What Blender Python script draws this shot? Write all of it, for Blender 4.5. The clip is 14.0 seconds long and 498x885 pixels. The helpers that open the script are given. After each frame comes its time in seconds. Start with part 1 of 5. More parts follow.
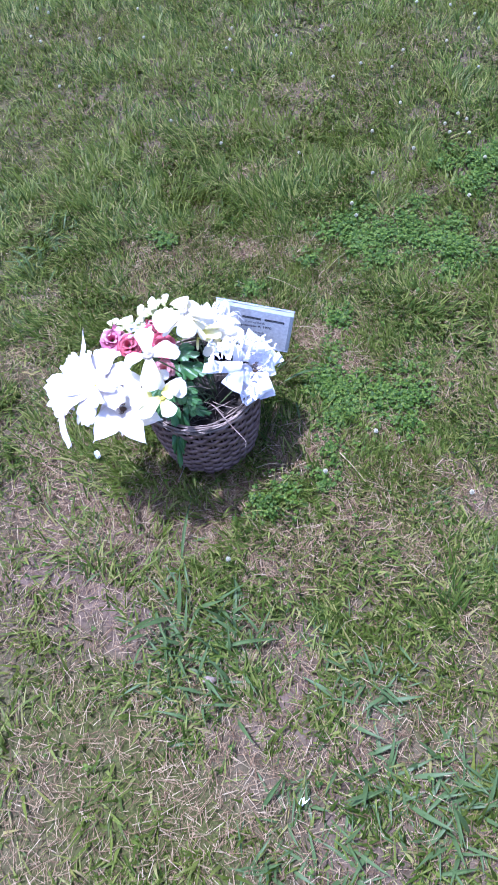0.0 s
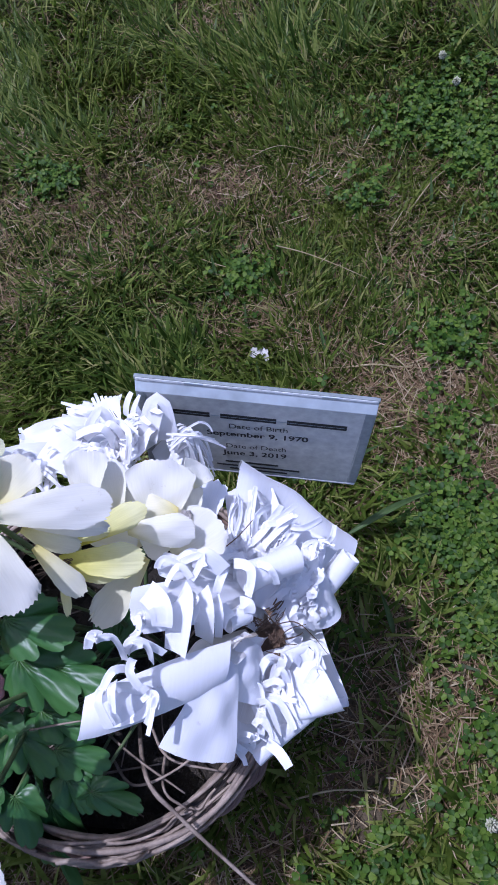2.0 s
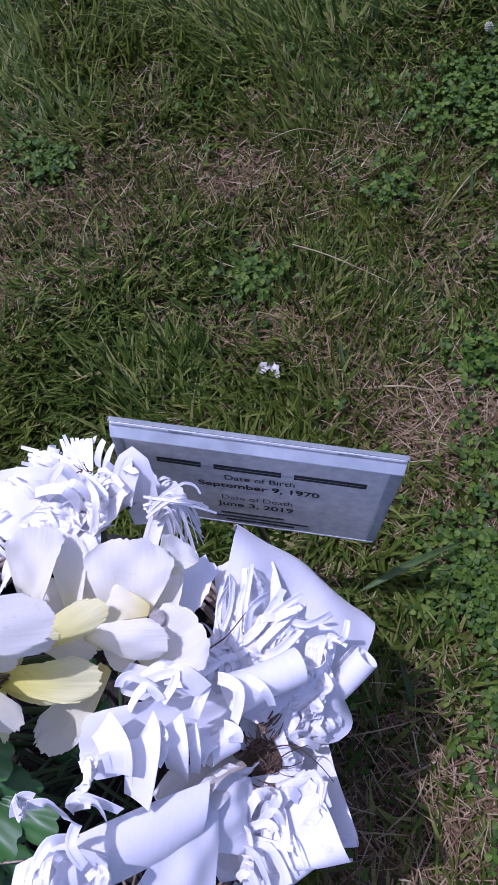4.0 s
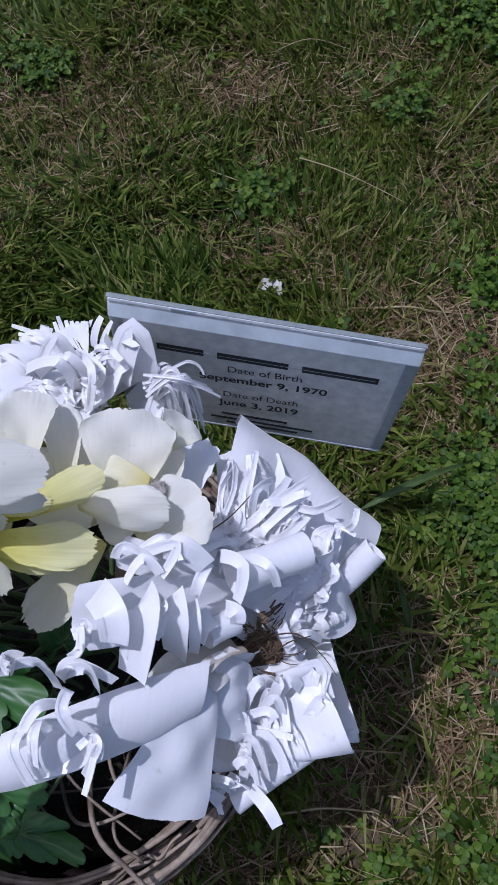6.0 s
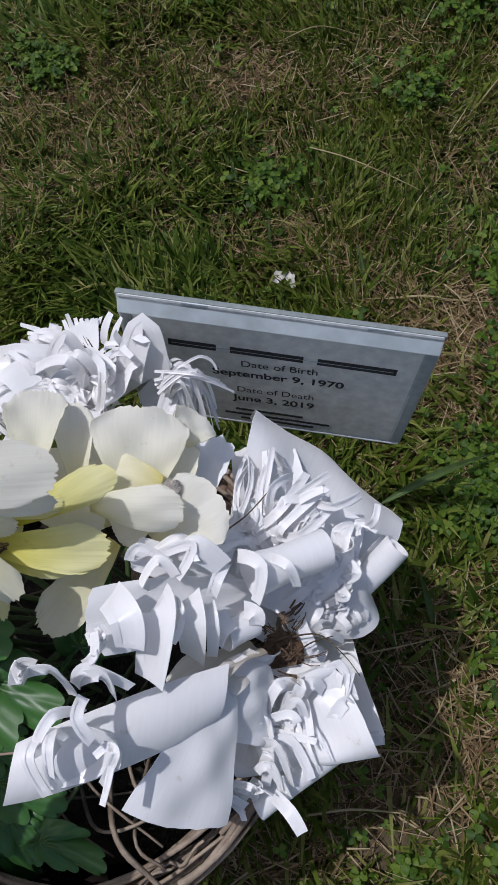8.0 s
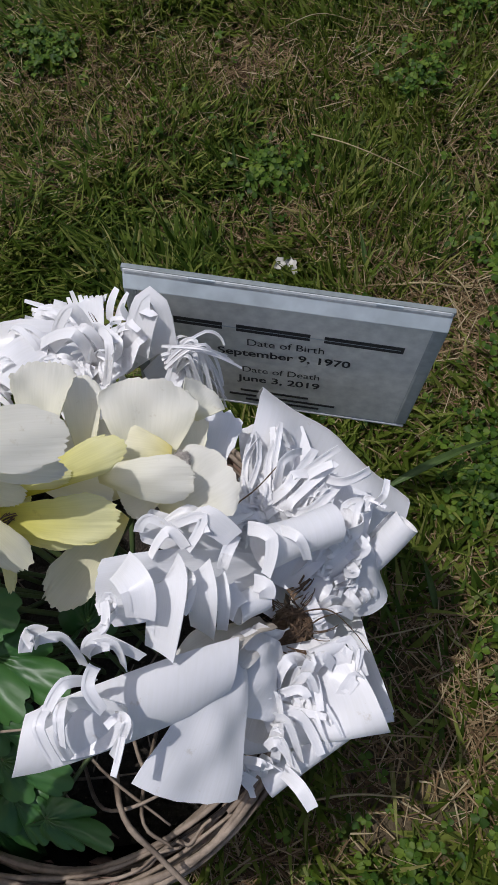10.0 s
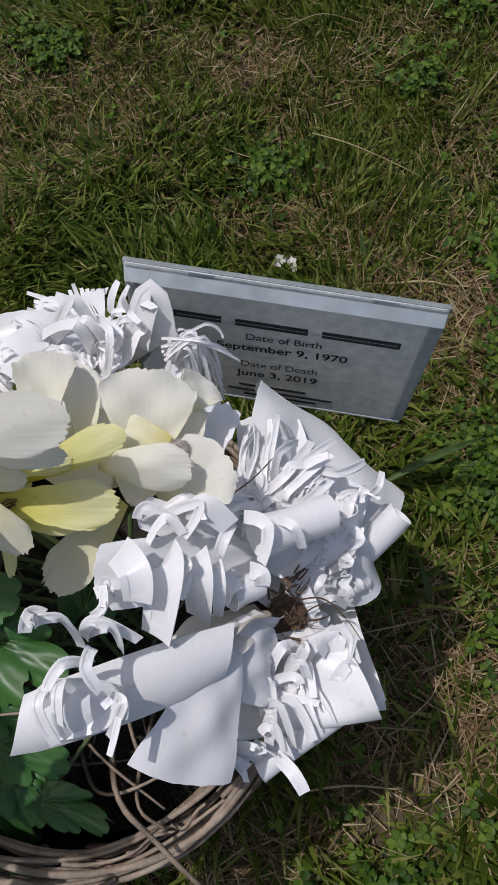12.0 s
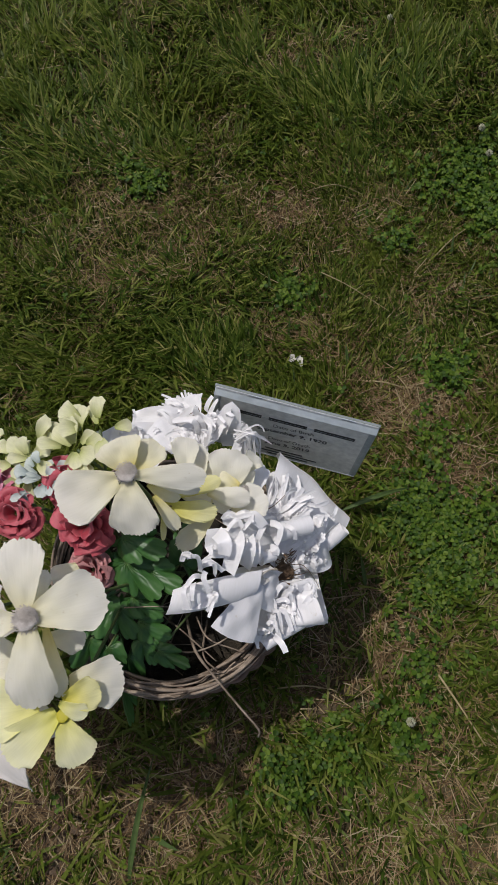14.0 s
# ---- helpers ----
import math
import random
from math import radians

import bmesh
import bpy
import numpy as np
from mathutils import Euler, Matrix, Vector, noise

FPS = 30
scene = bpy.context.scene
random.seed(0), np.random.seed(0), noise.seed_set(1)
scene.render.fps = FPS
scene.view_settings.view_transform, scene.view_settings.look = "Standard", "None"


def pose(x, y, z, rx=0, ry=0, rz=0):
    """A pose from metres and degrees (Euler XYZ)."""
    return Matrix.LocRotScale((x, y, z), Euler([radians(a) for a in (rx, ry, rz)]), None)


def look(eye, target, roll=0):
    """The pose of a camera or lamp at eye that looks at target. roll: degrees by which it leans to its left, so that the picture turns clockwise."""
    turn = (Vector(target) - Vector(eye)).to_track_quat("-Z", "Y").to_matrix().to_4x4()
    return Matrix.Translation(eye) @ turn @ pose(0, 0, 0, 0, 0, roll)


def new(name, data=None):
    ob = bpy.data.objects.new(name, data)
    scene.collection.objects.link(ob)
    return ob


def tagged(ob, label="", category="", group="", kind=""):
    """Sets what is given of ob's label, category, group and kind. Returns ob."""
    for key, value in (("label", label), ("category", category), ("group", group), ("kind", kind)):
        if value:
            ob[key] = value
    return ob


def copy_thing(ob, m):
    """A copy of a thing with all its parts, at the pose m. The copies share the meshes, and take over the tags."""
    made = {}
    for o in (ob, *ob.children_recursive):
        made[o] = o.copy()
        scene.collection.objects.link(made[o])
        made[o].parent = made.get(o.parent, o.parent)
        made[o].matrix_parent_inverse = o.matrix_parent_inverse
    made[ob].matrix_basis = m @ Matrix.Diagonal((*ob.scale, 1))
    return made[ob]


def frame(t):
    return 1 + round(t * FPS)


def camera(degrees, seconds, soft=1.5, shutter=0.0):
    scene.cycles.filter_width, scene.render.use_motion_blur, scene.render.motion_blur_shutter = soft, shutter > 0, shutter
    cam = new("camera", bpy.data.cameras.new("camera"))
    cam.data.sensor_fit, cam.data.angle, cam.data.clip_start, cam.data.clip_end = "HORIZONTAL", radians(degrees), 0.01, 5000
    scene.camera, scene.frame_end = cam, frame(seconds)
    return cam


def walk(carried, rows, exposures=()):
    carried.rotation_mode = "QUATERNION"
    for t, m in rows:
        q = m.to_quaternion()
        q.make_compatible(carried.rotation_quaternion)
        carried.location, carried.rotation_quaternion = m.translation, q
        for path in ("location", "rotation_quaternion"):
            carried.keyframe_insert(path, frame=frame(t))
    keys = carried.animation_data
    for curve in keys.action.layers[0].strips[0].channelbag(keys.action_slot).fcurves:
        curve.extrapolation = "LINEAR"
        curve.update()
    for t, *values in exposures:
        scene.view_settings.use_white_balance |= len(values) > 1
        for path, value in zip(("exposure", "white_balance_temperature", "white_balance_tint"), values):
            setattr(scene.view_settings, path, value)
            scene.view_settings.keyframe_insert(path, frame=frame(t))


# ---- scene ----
cam = camera(40.3, 14.0, 1.5, 0.08)
PATH = [
    (0, (-0.1667, 0.2025, 1.4986), (-0.3057, 1.2855, -0.1771), -9.63),
    (0.5, (-0.1343, 0.4737, 1.3891), (-0.2404, 1.6082, -0.2546), -7.69),
    (1, (-0.0802, 0.7656, 1.2149), (-0.2957, 1.8794, -0.4323), -9.50),
    (1.3, (-0.1245, 0.9193, 1.0704), (-0.3043, 1.9986, -0.6037), -10.99),
    (1.5, (-0.1758, 1.0053, 0.9904), (-0.3128, 2.0070, -0.7352), -11.21),
    (2, (-0.2030, 1.1147, 0.7518), (-0.4059, 1.9744, -1.0426), -20.06),
    (2.4, (-0.1932, 1.1822, 0.6960), (-0.4042, 2.0037, -1.1152), -18.45),
    (2.5, (-0.2012, 1.1906, 0.6884), (-0.4012, 1.9892, -1.1343), -18.42),
    (2.7, (-0.2070, 1.1960, 0.6880), (-0.4260, 2.0030, -1.1310), -19.70),
    (4.8, (-0.1880, 1.2070, 0.6690), (-0.4540, 2.0060, -1.1450), -23.30),
    (5, (-0.1945, 1.1989, 0.6491), (-0.4698, 1.9683, -1.1763), -23.71),
    (5.5, (-0.2150, 1.1789, 0.6402), (-0.4834, 1.9055, -1.2037), -22.69),
    (6, (-0.2141, 1.1696, 0.6424), (-0.4423, 1.8833, -1.2119), -20.60),
    (6.5, (-0.2150, 1.1693, 0.6353), (-0.4531, 1.8756, -1.2205), -21.84),
    (7, (-0.2161, 1.1726, 0.6352), (-0.4746, 1.8839, -1.2161), -23.16),
    (7.5, (-0.2163, 1.1725, 0.6313), (-0.4933, 1.8741, -1.2209), -24.78),
    (8, (-0.2149, 1.1732, 0.6324), (-0.4917, 1.8781, -1.2187), -25.30),
    (8.5, (-0.2195, 1.1715, 0.6308), (-0.5011, 1.8679, -1.2228), -25.59),
    (8.7, (-0.2205, 1.1665, 0.6248), (-0.5030, 1.8690, -1.2260), -25.30),
    (11, (-0.2254, 1.1612, 0.6309), (-0.4683, 1.8645, -1.2255), -23.22),
    (11.5, (-0.2240, 1.1592, 0.6356), (-0.4763, 1.8887, -1.2094), -22.83),
    (12, (-0.2229, 1.1557, 0.6297), (-0.4794, 1.8594, -1.2247), -23.27),
    (12.5, (-0.2222, 1.1531, 0.6263), (-0.5067, 1.8537, -1.2253), -25.63),
    (13, (-0.2199, 1.1481, 0.6252), (-0.4966, 1.8597, -1.2233), -25.42),
    (13.5, (-0.2189, 1.1341, 0.6768), (-0.4807, 1.8394, -1.1763), -24.10),
    (13.7, (-0.2092, 1.1061, 0.7802), (-0.4278, 1.8413, -1.0669), -16.07),
    (14, (-0.2153, 1.0590, 1.0009), (-0.4342, 1.7812, -0.8512), -14.99),
]

EXPOSURES = [(0, 1.34, 4680, 34), (0.5, 1.18, 4650, 30), (1.0, 1.06, 4640, 22), (1.6, 0.74, 4750, 27), (1.8, 0.58, 4850, 27), (2.0, 0.00, 4960, 29), (2.7, -0.08, 4820, 44), (5.0, -0.06, 5120, 32), (5.5, -0.30, 5130, 25), (6.5, -0.46, 5450, 21), (8.0, -0.48, 5850, 14), (12.5, -0.48, 6150, 14), (14.0, -0.54, 6350, 13)]
walk(cam, [(t, look(eye, target, roll)) for t, eye, target, roll in PATH], EXPOSURES)

# ---- daylight: a high sun from the far left, and the sky ----
SUN_TO = Vector((-0.27, 0.155, 1.0)).normalized()
world = bpy.data.worlds.new("sky")
scene.world = world
world.use_nodes = True
wn = world.node_tree
sky = wn.nodes.new("ShaderNodeTexSky")
sky.sky_type = "NISHITA"
sky.sun_disc = False
sky.sun_elevation = math.asin(SUN_TO.z)
sky.sun_rotation = math.atan2(SUN_TO.x, SUN_TO.y)
sky.altitude = 200
sky.dust_density = 4.0
sky.ozone_density = 0.6
wn.links.new(sky.outputs[0], wn.nodes["Background"].inputs[0])
wn.nodes["Background"].inputs[1].default_value = 0.12
sun = new("sun", bpy.data.lights.new("sun", "SUN"))
sun.data.energy, sun.data.angle, sun.data.color = 3.6, radians(0.6), (1.0, 0.95, 0.88)
sun.matrix_world = look(SUN_TO * 20, (0, 0, 0))

rng = np.random.default_rng(7)


# ---- materials ----
def material(name):
    m = bpy.data.materials.new(name)
    m.use_nodes = True
    nt = m.node_tree
    return m, nt, nt.nodes["Principled BSDF"]


def ramp(nt, stops, socket):
    r = nt.nodes.new("ShaderNodeValToRGB")
    while len(r.color_ramp.elements) < len(stops):
        r.color_ramp.elements.new(0.5)
    for e, (p, c) in zip(r.color_ramp.elements, stops):
        e.position, e.color = p, (*c, 1)
    nt.links.new(socket, r.inputs[0])
    return r.outputs[0]


def noise_node(nt, scale, detail=4, rough=0.55, space="Object", stretch=None):
    co = nt.nodes.new("ShaderNodeTexCoord").outputs[space]
    if stretch:
        mp = nt.nodes.new("ShaderNodeMapping")
        mp.inputs["Scale"].default_value = stretch
        nt.links.new(co, mp.inputs[0])
        co = mp.outputs[0]
    n = nt.nodes.new("ShaderNodeTexNoise")
    n.inputs["Scale"].default_value, n.inputs["Detail"].default_value, n.inputs["Roughness"].default_value = scale, detail, rough
    nt.links.new(co, n.inputs["Vector"])
    return n.outputs[0]


def mixed(nt, fac, a, b, how="MIX"):
    """A colour mix; fac, a and b are sockets or plain values."""
    n = nt.nodes.new("ShaderNodeMix")
    n.data_type, n.blend_type = "RGBA", how
    for slot, v in ((0, fac), (6, a), (7, b)):
        if isinstance(v, bpy.types.NodeSocket):
            nt.links.new(v, n.inputs[slot])
        elif slot == 0:
            n.inputs[slot].default_value = v
        else:
            n.inputs[slot].default_value = (*v, 1)
    return n.outputs[2]


def bump(nt, p, height, strength, distance):
    b = nt.nodes.new("ShaderNodeBump")
    b.inputs["Strength"].default_value, b.inputs["Distance"].default_value = strength, distance
    nt.links.new(height, b.inputs["Height"])
    nt.links.new(b.outputs[0], p.inputs["Normal"])


def surface(name, dark, light, scale, rough=0.7, relief=0.3, depth=0.001, fine=None, stretch=None, metal=0.0):
    """Two scales of noise between two real colours, with relief."""
    m, nt, p = material(name)
    big = noise_node(nt, scale, 5, stretch=stretch)
    small = noise_node(nt, fine or scale * 9, 3, stretch=stretch)
    col = ramp(nt, [(0.3, dark), (0.7, light)], big)
    tone = ramp(nt, [(0.25, (0.72, 0.72, 0.72)), (0.75, (1, 1, 1))], small)
    nt.links.new(mixed(nt, 1.0, col, tone, "MULTIPLY"), p.inputs["Base Color"])
    p.inputs["Roughness"].default_value, p.inputs["Metallic"].default_value = rough, metal
    bump(nt, p, small, relief, depth)
    return m


def thin(nt, p, colour, share):
    """Lets light through a thin sheet."""
    tr = nt.nodes.new("ShaderNodeBsdfTranslucent")
    if isinstance(colour, bpy.types.NodeSocket):
        nt.links.new(colour, tr.inputs[0])
    else:
        tr.inputs[0].default_value = (*colour, 1)
    mx = nt.nodes.new("ShaderNodeMixShader")
    mx.inputs[0].default_value = share
    nt.links.new(p.outputs[0], mx.inputs[1])
    nt.links.new(tr.outputs[0], mx.inputs[2])
    nt.links.new(mx.outputs[0], nt.nodes["Material Output"].inputs[0])


def petal_material(name, base, middle, edge, rough=0.6, share=0.25, vein=60.0, grain=0.88, sheen=0.0):
    """Pigment that runs from the petal's base (u = 0) to its edge (u = 1), with fine veins along it."""
    m, nt, p = material(name)
    uv = nt.nodes.new("ShaderNodeTexCoord").outputs["UV"]
    sep = nt.nodes.new("ShaderNodeSeparateXYZ")
    nt.links.new(uv, sep.inputs[0])
    blotch = noise_node(nt, 35, 4)
    add = nt.nodes.new("ShaderNodeMath")
    add.operation = "MULTIPLY_ADD"
    nt.links.new(blotch, add.inputs[0])
    add.inputs[1].default_value = 0.5
    nt.links.new(sep.outputs[0], add.inputs[2])
    shift = nt.nodes.new("ShaderNodeMath")
    shift.operation = "SUBTRACT"
    nt.links.new(add.outputs[0], shift.inputs[0])
    shift.inputs[1].default_value = 0.25
    col = ramp(nt, [(0.0, base), (0.35, middle), (0.8, edge)], shift.outputs[0])
    veins = noise_node(nt, 1.0, 3, space="UV", stretch=(2.0, vein, 1.0))
    col = mixed(nt, 1.0, col, ramp(nt, [(0.3, (grain, grain, grain * 0.985)), (0.6, (1, 1, 1))], veins), "MULTIPLY")
    dirt = noise_node(nt, 110, 5, 0.7)
    col = mixed(nt, 1.0, col, ramp(nt, [(0.22, (0.80, 0.76, 0.68)), (0.36, (1, 1, 1))], dirt), "MULTIPLY")
    nt.links.new(col, p.inputs["Base Color"])
    p.inputs["Roughness"].default_value = rough
    p.inputs["Sheen Weight"].default_value = sheen
    bump(nt, p, veins, 0.20, 0.0005)
    thin(nt, p, col, share)
    return m


def island_material(name, stops, rough=0.6, share=0.25, patch=None):
    """Every loose piece takes its own tone; a broad noise shifts whole patches."""
    m, nt, p = material(name)
    geo = nt.nodes.new("ShaderNodeNewGeometry")
    col = ramp(nt, stops, geo.outputs["Random Per Island"])
    if patch:
        big = noise_node(nt, 2.6, 3)
        col = mixed(nt, ramp(nt, [(0.42, (0, 0, 0)), (0.65, (0.5, 0.5, 0.5))], big), col, patch)
    fine = noise_node(nt, 140, 3)
    col = mixed(nt, 1.0, col, ramp(nt, [(0.3, (0.75, 0.75, 0.72)), (0.65, (1, 1, 1))], fine), "MULTIPLY")
    nt.links.new(col, p.inputs["Base Color"])
    p.inputs["Roughness"].default_value = rough
    p.inputs["Specular IOR Level"].default_value = 0.22
    thin(nt, p, col, share)
    return m


SATIN = petal_material("white_satin", (0.88, 0.875, 0.88), (0.91, 0.905, 0.91), (0.935, 0.93, 0.935), 0.36, 0.25, 40, 0.96, 0.3)
CREAM = petal_material("cream_cloth", (0.79, 0.745, 0.47), (0.84, 0.815, 0.655), (0.86, 0.84, 0.745), 0.62, 0.36, 26, 0.95)
DUSK = petal_material("dusty_pink_cloth", (0.28, 0.05, 0.06), (0.48, 0.15, 0.16), (0.60, 0.28, 0.28), 0.6, 0.25, 30, 0.88, 0.3)
YELLOW = petal_material("yellowed_cloth", (0.60, 0.55, 0.05), (0.76, 0.71, 0.18), (0.84, 0.81, 0.42), 0.62, 0.36, 22, 0.92)
AGED = petal_material("stained_satin", (0.52, 0.44, 0.34), (0.72, 0.67, 0.60), (0.84, 0.82, 0.78), 0.5, 0.30, 30, 0.90)
IVORY = petal_material("soiled_ivory_satin", (0.60, 0.55, 0.45), (0.73, 0.69, 0.64), (0.78, 0.75, 0.71), 0.5, 0.28, 40, 0.93)
YELLOWISH = petal_material("pale_yellow_cloth", (0.74, 0.66, 0.24), (0.83, 0.78, 0.48), (0.86, 0.83, 0.64), 0.62, 0.36, 24, 0.94)
LEMON = petal_material("lemon_yellow_cloth", (0.72, 0.70, 0.14), (0.82, 0.80, 0.36), (0.87, 0.86, 0.56), 0.62, 0.36, 22, 0.93)
PALE = petal_material("pale_blossom_cloth", (0.45, 0.50, 0.16), (0.68, 0.70, 0.36), (0.78, 0.78, 0.52), 0.65, 0.3, 25)
MIST = petal_material("blue_grey_cloth", (0.35, 0.42, 0.40), (0.50, 0.58, 0.56), (0.62, 0.68, 0.64), 0.7, 0.25, 25)
ROSE = petal_material("red_cloth", (0.20, 0.012, 0.02), (0.42, 0.035, 0.06), (0.55, 0.10, 0.13), 0.55, 0.2, 30, 0.88, 0.3)
PINK = petal_material("pink_cloth", (0.30, 0.02, 0.07), (0.62, 0.08, 0.20), (0.72, 0.28, 0.40), 0.5, 0.2, 30, 0.88, 0.3)
LEAF = petal_material("green_leaf_cloth", (0.075, 0.155, 0.035), (0.036, 0.118, 0.028), (0.062, 0.165, 0.038), 0.40, 0.24, 9)
STEM = surface("green_plastic_stem", (0.06, 0.10, 0.03), (0.12, 0.16, 0.05), 60, 0.5)
PISTIL = surface("dried_flower_centre", (0.70, 0.63, 0.56), (0.88, 0.83, 0.77), 300, 0.9, 0.8, 0.002)
DEBRIS = surface("dried_brown_moss", (0.08, 0.046, 0.028), (0.27, 0.175, 0.10), 90, 0.95, 0.9, 0.003)
WICKER = surface("weathered_wicker", (0.14, 0.080, 0.056), (0.33, 0.215, 0.160), 45, 0.75, 0.5, 0.0008, 220)
TWIG = surface("peeled_twig", (0.13, 0.092, 0.062), (0.40, 0.32, 0.24), 50, 0.7, 0.5, 0.0006)
LINER = surface("black_plastic_film", (0.012, 0.012, 0.014), (0.03, 0.03, 0.034), 30, 0.25, 0.6, 0.003)
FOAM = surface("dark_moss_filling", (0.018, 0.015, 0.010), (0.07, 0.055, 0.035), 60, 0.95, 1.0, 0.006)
PLASTIC = surface("grey_plastic_holder", (0.62, 0.65, 0.65), (0.70, 0.73, 0.73), 30, 0.35, 0.1, 0.0003)
# clear acrylic; the sky it reflects is put into the pale blue base colour
BEVEL = surface("acrylic_sky_tint", (0.56, 0.63, 0.66), (0.62, 0.69, 0.72), 14, 0.10, 0.02, 0.0002, 60)
CARD = surface("weathered_paper_card", (0.84, 0.85, 0.78), (0.88, 0.89, 0.83), 14, 0.18, 0.05, 0.0002)
INK = surface("black_ink", (0.020, 0.021, 0.022), (0.05, 0.05, 0.05), 200, 0.5)
STEEL = surface("galvanised_wire", (0.35, 0.35, 0.35), (0.5, 0.5, 0.5), 80, 0.35, metal=1.0)
PAPER = surface("torn_white_tissue", (0.48, 0.46, 0.40), (0.72, 0.70, 0.64), 120, 0.8, 0.5, 0.001)
GRASS = island_material("grass_blades", [(0.0, (0.020, 0.038, 0.0040)), (0.30, (0.052, 0.085, 0.0073)), (0.55, (0.113, 0.158, 0.0172)), (0.82, (0.212, 0.258, 0.0350)), (0.93, (0.310, 0.282, 0.0750)), (1.0, (0.437, 0.396, 0.1518))], 0.6, 0.45, (0.125, 0.146, 0.014))
COARSE = island_material("coarse_grass_blades", [(0.0, (0.034, 0.068, 0.0066)), (0.4, (0.082, 0.137, 0.0145)), (0.70, (0.168, 0.221, 0.0330)), (0.93, (0.285, 0.325, 0.0720)), (1.0, (0.386, 0.360, 0.1254))], 0.5, 0.45, (0.142, 0.174, 0.017))
BROAD = island_material("broad_grass_blades", [(0.0, (0.046, 0.092, 0.022)), (0.5, (0.082, 0.138, 0.040)), (1.0, (0.140, 0.190, 0.064))], 0.45, 0.3)
THATCH = island_material("dry_thatch", [(0.0, (0.078, 0.046, 0.0210)), (0.4, (0.192, 0.124, 0.0600)), (0.8, (0.325, 0.244, 0.1300)), (1.0, (0.443, 0.370, 0.2250))], 0.8, 0.2)
STRAW = surface("pale_straw", (0.24, 0.18, 0.075), (0.40, 0.33, 0.17), 60, 0.7, 0.3, 0.0004)
# the same clear acrylic: darker see-through tones of side and lip put into colour
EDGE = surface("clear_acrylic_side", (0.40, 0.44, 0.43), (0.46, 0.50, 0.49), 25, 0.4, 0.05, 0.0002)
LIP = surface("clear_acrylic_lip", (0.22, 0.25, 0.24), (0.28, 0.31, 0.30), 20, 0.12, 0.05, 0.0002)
CLOVER = island_material("clover_leaves", [(0.0, (0.030, 0.075, 0.0070)), (0.5, (0.078, 0.150, 0.0130)), (1.0, (0.165, 0.245, 0.0280))], 0.5, 0.40)
FLORET = island_material("clover_florets", [(0.0, (0.55, 0.55, 0.36)), (0.7, (0.66, 0.64, 0.48)), (1.0, (0.44, 0.48, 0.24))], 0.7, 0.25)


def soil_material():
    m, nt, p = material("lawn_soil")
    big, mid, fine = noise_node(nt, 1.6, 5), noise_node(nt, 14, 6, 0.65), noise_node(nt, 160, 5, 0.7)
    soil = ramp(nt, [(0.3, (0.085, 0.058, 0.042)), (0.55, (0.175, 0.122, 0.094)), (0.75, (0.27, 0.20, 0.155))], mid)
    green = ramp(nt, [(0.3, (0.045, 0.060, 0.009)), (0.7, (0.090, 0.108, 0.018))], fine)
    cover = ramp(nt, [(0.42, (0.15, 0.15, 0.15)), (0.6, (0.85, 0.85, 0.85))], big)
    far = nt.nodes.new("ShaderNodeVectorMath")
    far.operation = "DISTANCE"
    nt.links.new(nt.nodes.new("ShaderNodeTexCoord").outputs["Object"], far.inputs[0])
    far.inputs[1].default_value = (-0.3, 1.7, 0)
    step = nt.nodes.new("ShaderNodeMapRange")
    step.inputs[1].default_value, step.inputs[2].default_value = 1.2, 3.2
    nt.links.new(far.outputs["Value"], step.inputs[0])
    cover = mixed(nt, step.outputs[0], cover, ramp(nt, [(0.3, (0.80, 0.80, 0.80)), (0.7, (0.97, 0.97, 0.97))], big))
    col = mixed(nt, cover, soil, green)
    col = mixed(nt, 1.0, col, ramp(nt, [(0.3, (0.6, 0.6, 0.6)), (0.7, (1, 1, 1))], fine), "MULTIPLY")
    nt.links.new(col, p.inputs["Base Color"])
    p.inputs["Roughness"].default_value = 0.95
    p.inputs["Specular IOR Level"].default_value = 0.1
    bump(nt, p, fine, 0.8, 0.006)
    return m


SOIL = soil_material()


# ---- builders ----
def mesh_of(name, verts, faces, mat, uvs=None, smooth=True):
    me = bpy.data.meshes.new(name)
    me.from_pydata([tuple(map(float, v)) for v in verts], [], [tuple(map(int, f)) for f in faces])
    me.materials.append(mat)
    if uvs is not None:
        layer = me.uv_layers.new(name="UVMap")
        idx = np.empty(len(me.loops), dtype=np.int32)
        me.loops.foreach_get("vertex_index", idx)
        layer.data.foreach_set("uv", np.asarray(uvs, dtype=np.float32)[idx].ravel())
    if smooth:
        me.polygons.foreach_set("use_smooth", np.ones(len(me.polygons), dtype=bool))
    me.update()
    return me


def part(name, me, parent, label=""):
    ob = new(name, me)
    ob.parent = parent
    if label:
        tagged(ob, label)
    return ob


def thing(name, at, label, category, group="", kind=""):
    ob = new(name)
    ob.location = at
    ob.empty_display_size = 0.02
    return tagged(ob, label, category, group, kind)


def unit(v):
    v = np.asarray(v, float)
    return v / max(np.linalg.norm(v), 1e-9)


